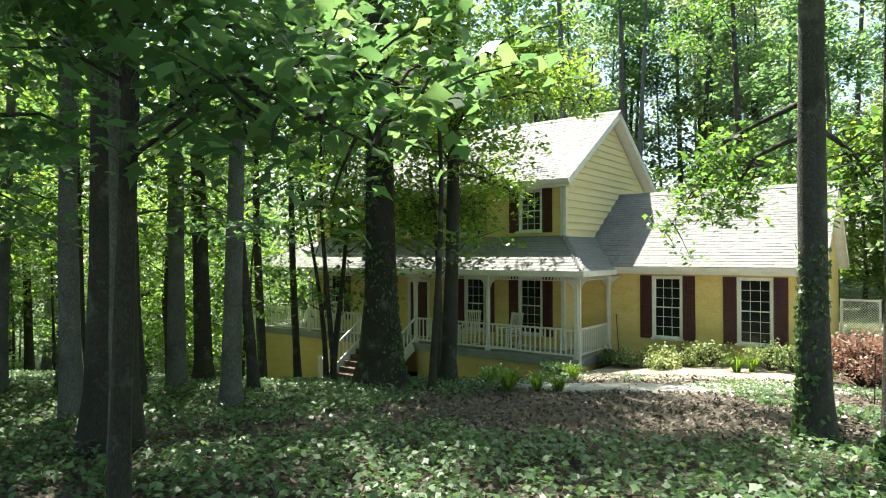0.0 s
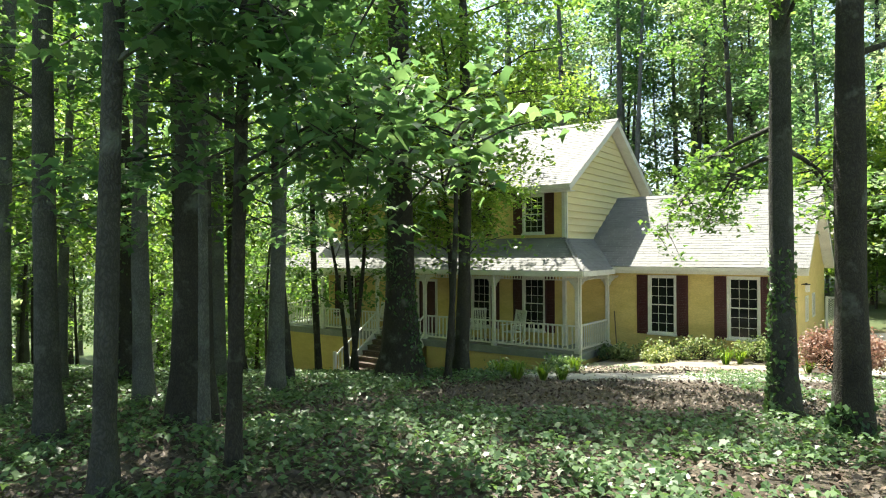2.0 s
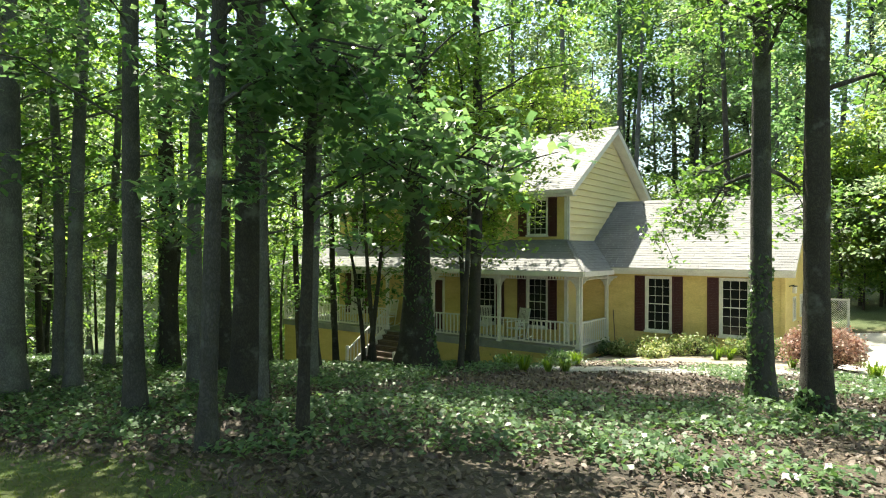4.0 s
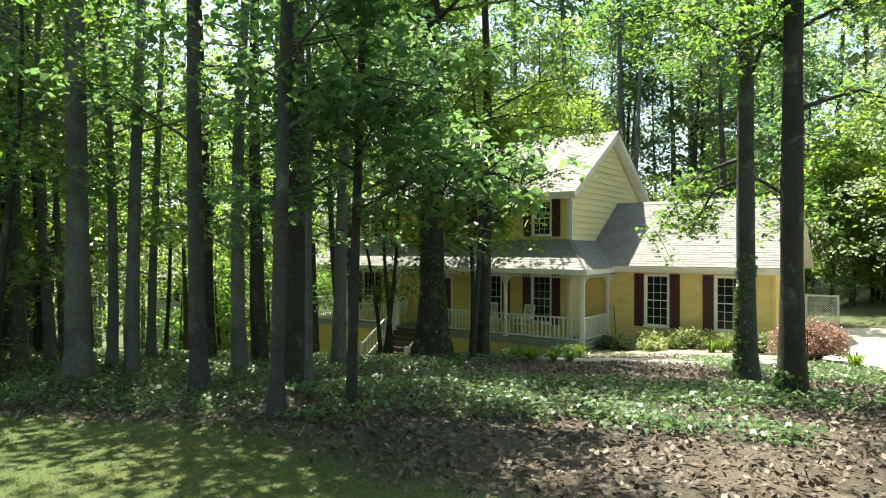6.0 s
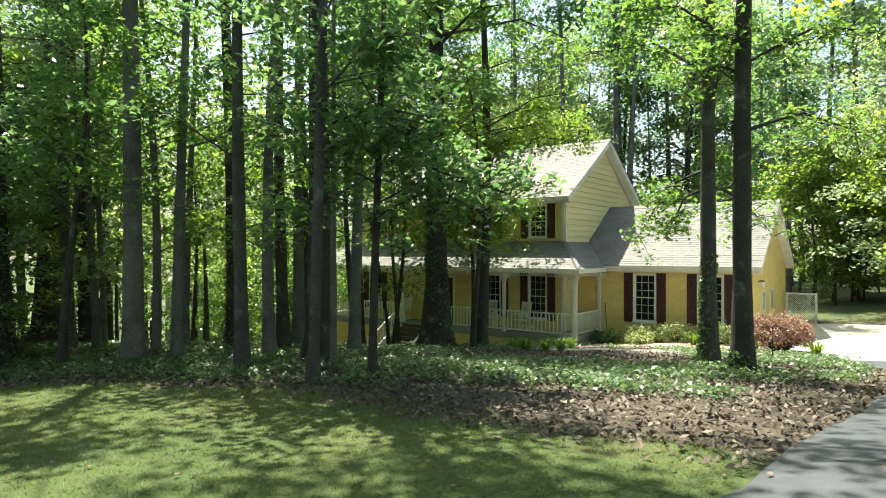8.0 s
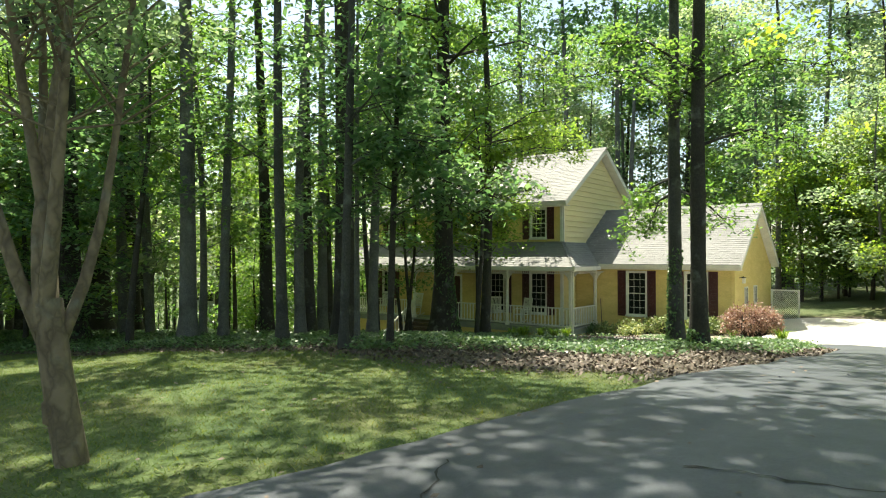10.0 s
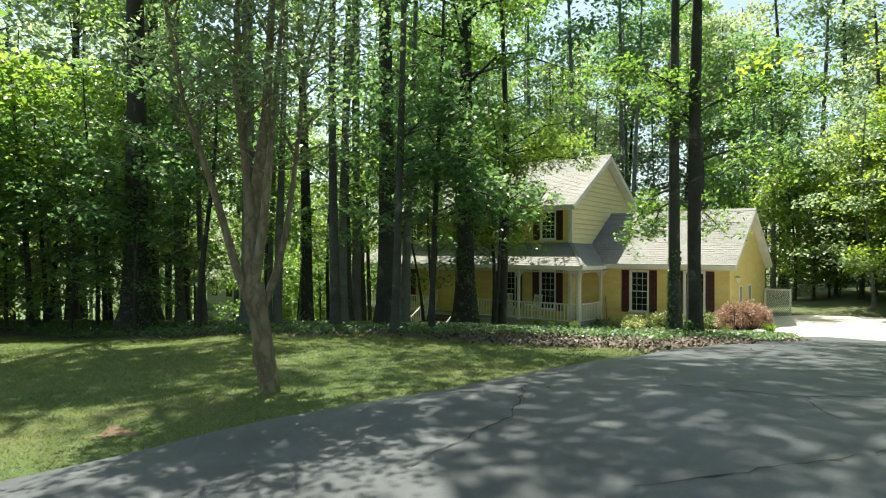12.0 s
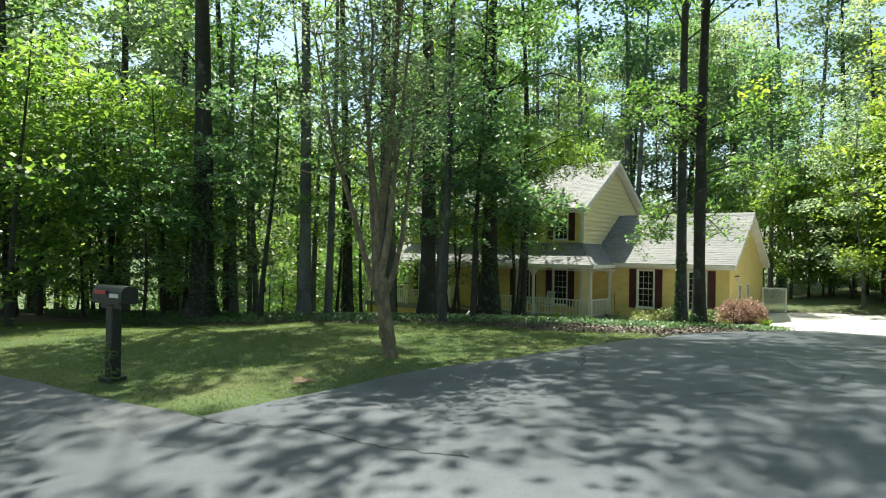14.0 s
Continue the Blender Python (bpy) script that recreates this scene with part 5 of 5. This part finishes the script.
# Understorey before the house and under the tall trees.
for i, (x, y, h, m) in enumerate(((-2.3, -7.4, 8, LEAF_SUN), (-1.0, -5.4, 7.5, LEAF_SUN), (-5.2, -6.0, 14, LEAF_SUN), (-4.2, -3.6, 15.5, LEAF), (-6.6, -8.8, 8, LEAF_SUN), (-7.8, -5.2, 16, LEAF), (-8.6, -10.5, 8, LEAF_SUN), (-9.5, -3.8, 16, LEAF),
                                (-1.6, -10.0, 7.5, LEAF), (-5.8, -11.0, 8, LEAF_SUN), (-9.6, -13.2, 8, LEAF_SUN), (-12.5, -7.5, 9, LEAF_SUN), (-7.6, -17.2, 8, LEAF_SUN), (-10.4, -17.6, 8, LEAF_SUN), (-13.5, -11.0, 9, LEAF_SUN), (-12.0, -2.6, 10, LEAF), (-3.0, -16.6, 7.5, LEAF_COOL), (-14.5, -16.0, 9, LEAF_SUN))):
    # Numbers 2, 3, 5, 7 get dense crowns pulled over the porch roof to shade it.
    tree(x, y, h, 0.06 + 0.02 * (i % 3), 300 + i, **{**UNDER, "crown": (0.45 if i in (2, 3, 5, 7) else 0.33, 1.0), "n_spray": 290 if i in (2, 3, 5, 7) else 28 if i in (8, 0) else 100 if i < 6 or i == 15 else 50, "size": 0.15, "reach": 2.5}, mat=m, bark=BARK_DARK, toward={3: (-1.4, 4.8), 5: (0.3, 6.0), 7: (0.5, 4.8), 2: (-0.6, 6.0)}.get(i, (0.0, 0.0)), label="slender understorey tree with light green layered leaves", group="understorey trees")
scatter(6, -17, -8.5, -20, -3, (6, 7, 8, 7), 1, 2.2, off_house)
scatter(9, -26, -18, -22, -3, (7, 8, 6), 2, 3.0, off_house)
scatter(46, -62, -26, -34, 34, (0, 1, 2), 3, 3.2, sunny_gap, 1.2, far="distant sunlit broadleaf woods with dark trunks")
scatter(44, -52, -26, -28, 30, (3, 4, 5), 9, 2.6, sunny_gap, far="distant sunlit broadleaf woods with dark trunks")
scatter(30, -30, 40, 16, 34, (1, 2, 9), 4, 3.0, sunny_gap)
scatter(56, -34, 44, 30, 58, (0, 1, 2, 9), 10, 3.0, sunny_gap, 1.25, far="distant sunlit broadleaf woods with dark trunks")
scatter(16, -24, -4, 20, 40, (9, 9, 1), 12, 3.0, sunny_gap, 1.25)
scatter(15, -24, -16.8, -3, 9, (4, 4, 3), 14, 2.2)
scatter(7, -32, -17, -22, -5, (0, 1), 17, 3.2, off_house, 1.15)
scatter(17, -22, -7, -24.5, -13.5, (3, 3, 5), 15, 2.2)
scatter(20, -44, -20, -36, -20, (0, 1, 2), 16, 2.8, tall=1.15, far="distant sunlit broadleaf woods with dark trunks")
scatter(52, -28, 38, 14, 34, (3, 3, 4, 5), 5, 2.3, sunny_gap)
scatter(15, 20.5, 42, -16, 24, (0, 1, 2, 3), 6, 3.0, off_house, far="distant sunlit broadleaf woods with dark trunks")
scatter(12, 9.5, 22, 10.5, 17, (3, 3, 5), 7, 2.0)
scatter(13, 5.5, 19, 13, 24, (3, 4, 3), 21, 1.7)
scatter(9, 7, 20, 14.5, 22, (4, 3), 31, 1.9, tall=0.6)
# Unseen woods behind the camera, added to block sky light from there.
scatter(15, -30, 44, -50, -36, (0, 1), 8, 3.4, far="distant sunlit broadleaf woods with dark trunks")
scatter(12, 20, 32, -36, -14, (0, 1, 5), 13, 3.4, off_house, far="distant sunlit broadleaf woods with dark trunks")
for o in kinds:
    for q in (*o.children_recursive, o):
        bpy.data.objects.remove(q)


# ---------- beds, ivy, litter and grass ----------
def bush(name, x, y, w, h, n, size, mat, label, category, seed, stems=True):
    r = np.random.default_rng(seed)
    z0 = land(x, y)
    ob = thing(name, label, category, "shrubs by the wall" if name == "shrub" else "", at=(x, y, z0))
    v, f, ends = [], [], []
    for i in range(n):
        a, s = r.uniform(0, 6.28), r.uniform(0.15, 1) ** 0.6
        e = np.array([math.cos(a) * w * s, math.sin(a) * w * s, h * r.uniform(0.35, 1.05) * (1.15 - 0.55 * s)])
        lv, lf = tube_arrays([(0, 0, -0.05), e * np.array([0.45, 0.45, 0.6]), e], [0.014, 0.01, 0.004], 4)
        k = len(v)
        v += lv
        f += [tuple(q + k for q in face) for face in lf]
        ends.append(e)
    raw("stem", v, f, BARK_DARK, ob)
    quads("leaves", leaf_mesh(sprays(np.array(ends), 26, r, 0.16, 0.5), size, r, 0.7), mat, ob)


for i, (x, y, w, h) in enumerate(((1.15, 0.9, 0.3, 0.45), (1.9, 1.4, 0.4, 0.5), (2.7, 1.5, 0.5, 0.6), (3.3, 1.6, 0.5, 0.65), (2.3, 0.7, 0.35, 0.35), (4.9, 1.4, 0.5, 0.6), (5.5, 1.1, 0.45, 0.55), (0.45, 1.4, 0.4, 0.4), (-0.2, -1.0, 0.3, 0.25), (-2.1, -1.2, 0.35, 0.35), (0.3, -2.0, 0.3, 0.25))):
    bush("shrub", x, y, w * 1.2, h * 1.25, 34, 0.09, AZALEA if 0.6 < x else IVY, "small pale-leaved shrub in the bed by the wall", "shrub", 100 + i)
bush("japanese_maple", 7.05, -1.1, 0.9, 1.2, 230, 0.075, MAPLE, "low mounded maple with fine pinkish-red leaves by the drive", "small tree", 130)


def blades(x, y, n, length, seed, mat=None):
    r = np.random.default_rng(seed)
    v = []
    for i in range(n):
        a, L = r.uniform(0, 6.28), length * r.uniform(0.6, 1.15)
        d, s = np.array([math.cos(a), math.sin(a), 0]), np.array([-math.sin(a), math.cos(a), 0]) * 0.014
        b = d * r.uniform(0, 0.07)
        m, e = b + d * L * 0.3 + np.array([0, 0, L * 0.75]), b + d * L * 0.75 + np.array([0, 0, L * r.uniform(0.5, 0.95)])
        v += [b - s, b + s, m + s, m - s, m - s, m + s, e + s * 0.2, e - s * 0.2]
    ob = thing("strap_leaf_plant", "clump of arching strap leaves in the bed", "plant", "clumps in the bed", at=(x, y, land(x, y) - 0.01))
    quads("foliage", np.array(v), mat or BLADE, ob)


for i, (x, y, L) in enumerate(((4.2, 0.6, 0.55), (4.5, 0.9, 0.5), (1.4, -3.2, 0.45), (2.1, -6.3, 0.4), (1.7, -6.7, 0.4), (1.3, -5.9, 0.42), (0.5, -5.4, 0.45), (2.4, -6.0, 0.38), (8.2, -2.6, 0.5), (0.4, -1.4, 0.4), (6.3, -0.3, 0.4), (0.2, -4.4, 0.35))):
    blades(x, y, 60, L, 200 + i)


def lawn_edge(x):
    return min(0.33 * x - 17.3, -0.05 * x - 16.0)


def drive_clear(x, y):
    return x < np.interp(y, [p[0] for p in DRIVE_LEFT], [p[1] for p in DRIVE_LEFT]) - 0.05


def spread_points(n, x0, x1, y0, y1, keep, r):
    out = []
    while len(out) < n:
        x, y = r.uniform(x0, x1), r.uniform(y0, y1)
        if keep(x, y):
            out.append((x, y, land(x, y)))
    return np.array(out)


gr = np.random.default_rng(77)


def ivy_here(x, y):
    p = noise.noise((x * 0.45, y * 0.45, 2.0)) + 0.25 * noise.noise((x * 1.7, y * 1.7, 4.0))
    bare = 0.8 * math.exp(-((x - 3.6) / 2.6) ** 2 - ((y + 6.8) / 3.2) ** 2) - 0.3 * (x < 1.5)
    bare += 0.6 * math.exp(-((x - 9.6) / 1.6) ** 2 - ((y + 12.0) / 3.0) ** 2) + 0.8 * (x > 4.2 and y < np.interp(x, (4.2, 6.4, 8.0, 9.5), (-14.8, -14.2, -13.8, -13.0)))
    bare -= 0.5 * math.exp(-((x - 5.6) / 1.6) ** 2 - ((y + 11.4) / 2.2) ** 2)
    return lawn_edge(x) + 0.2 < y < (-5.6 if x < 1 else -2.2) and drive_clear(x, y) and p > -0.1 + 1.3 * bare


pts = spread_points(12000, -16, 9.5, -19, -2.0, ivy_here, gr)
c = np.repeat(pts, 8, 0) + np.stack([gr.normal(0, 0.13, 96000), gr.normal(0, 0.13, 96000), gr.uniform(0.02, 0.16, 96000)], 1)
tagged(quads("ivy_groundcover", lobed_leaves(c, 0.076, gr, 0.4, 0.1, (0.45, 1.35)), IVY, None, 6), "low green ivy and seedlings over the woodland floor", "groundcover", kind="stuff")
pts = spread_points(95000, -14, 10, -18.5, -1.0, lambda x, y: y > lawn_edge(x) - 0.25 - 0.6 * gr.random() ** 3 and drive_clear(x, y), gr)
pts[:, 2] += gr.uniform(0.01, 0.05, len(pts))
stray = spread_points(330, 3.0, 14.5, -22, -9, lambda x, y: y < lawn_edge(x) + 0.3 or not drive_clear(x, y), gr)
stray[:, 2] += np.where([drive_clear(p[0], p[1]) for p in stray], 0.03, 0.078)
tagged(quads("leaf_litter", np.concatenate([leaf_mesh(pts, 0.068, gr, 0.5, 0.55, 0.0, (0.3, 1.5)), leaf_mesh(stray, 0.055, gr, 0.08, 0.6)]), LITTER), "brown curled dead leaves on the woodland floor", "leaf litter", kind="stuff")
pts = spread_points(115000, -9, 10, -25.0, -14.5, lambda x, y: y < lawn_edge(x) + 0.3 * gr.random() and drive_clear(x, y) and y > -24.95, gr)
hgt = gr.uniform(0.01, 0.03, len(pts))
ga = gr.uniform(0, 6.28, len(pts))
side = np.stack([np.cos(ga), np.sin(ga), 0 * ga], 1) * 0.0042
tip = pts + np.stack([gr.normal(0, 0.025, len(pts)), gr.normal(0, 0.025, len(pts)), hgt], 1)
gq = np.stack([pts - side, pts + side, tip + side * 0.3, tip - side * 0.3], 1).reshape(-1, 3)
tagged(quads("lawn_grass", gq, GRASS), "short mown grass blades of the lawn", "grass", kind="stuff")
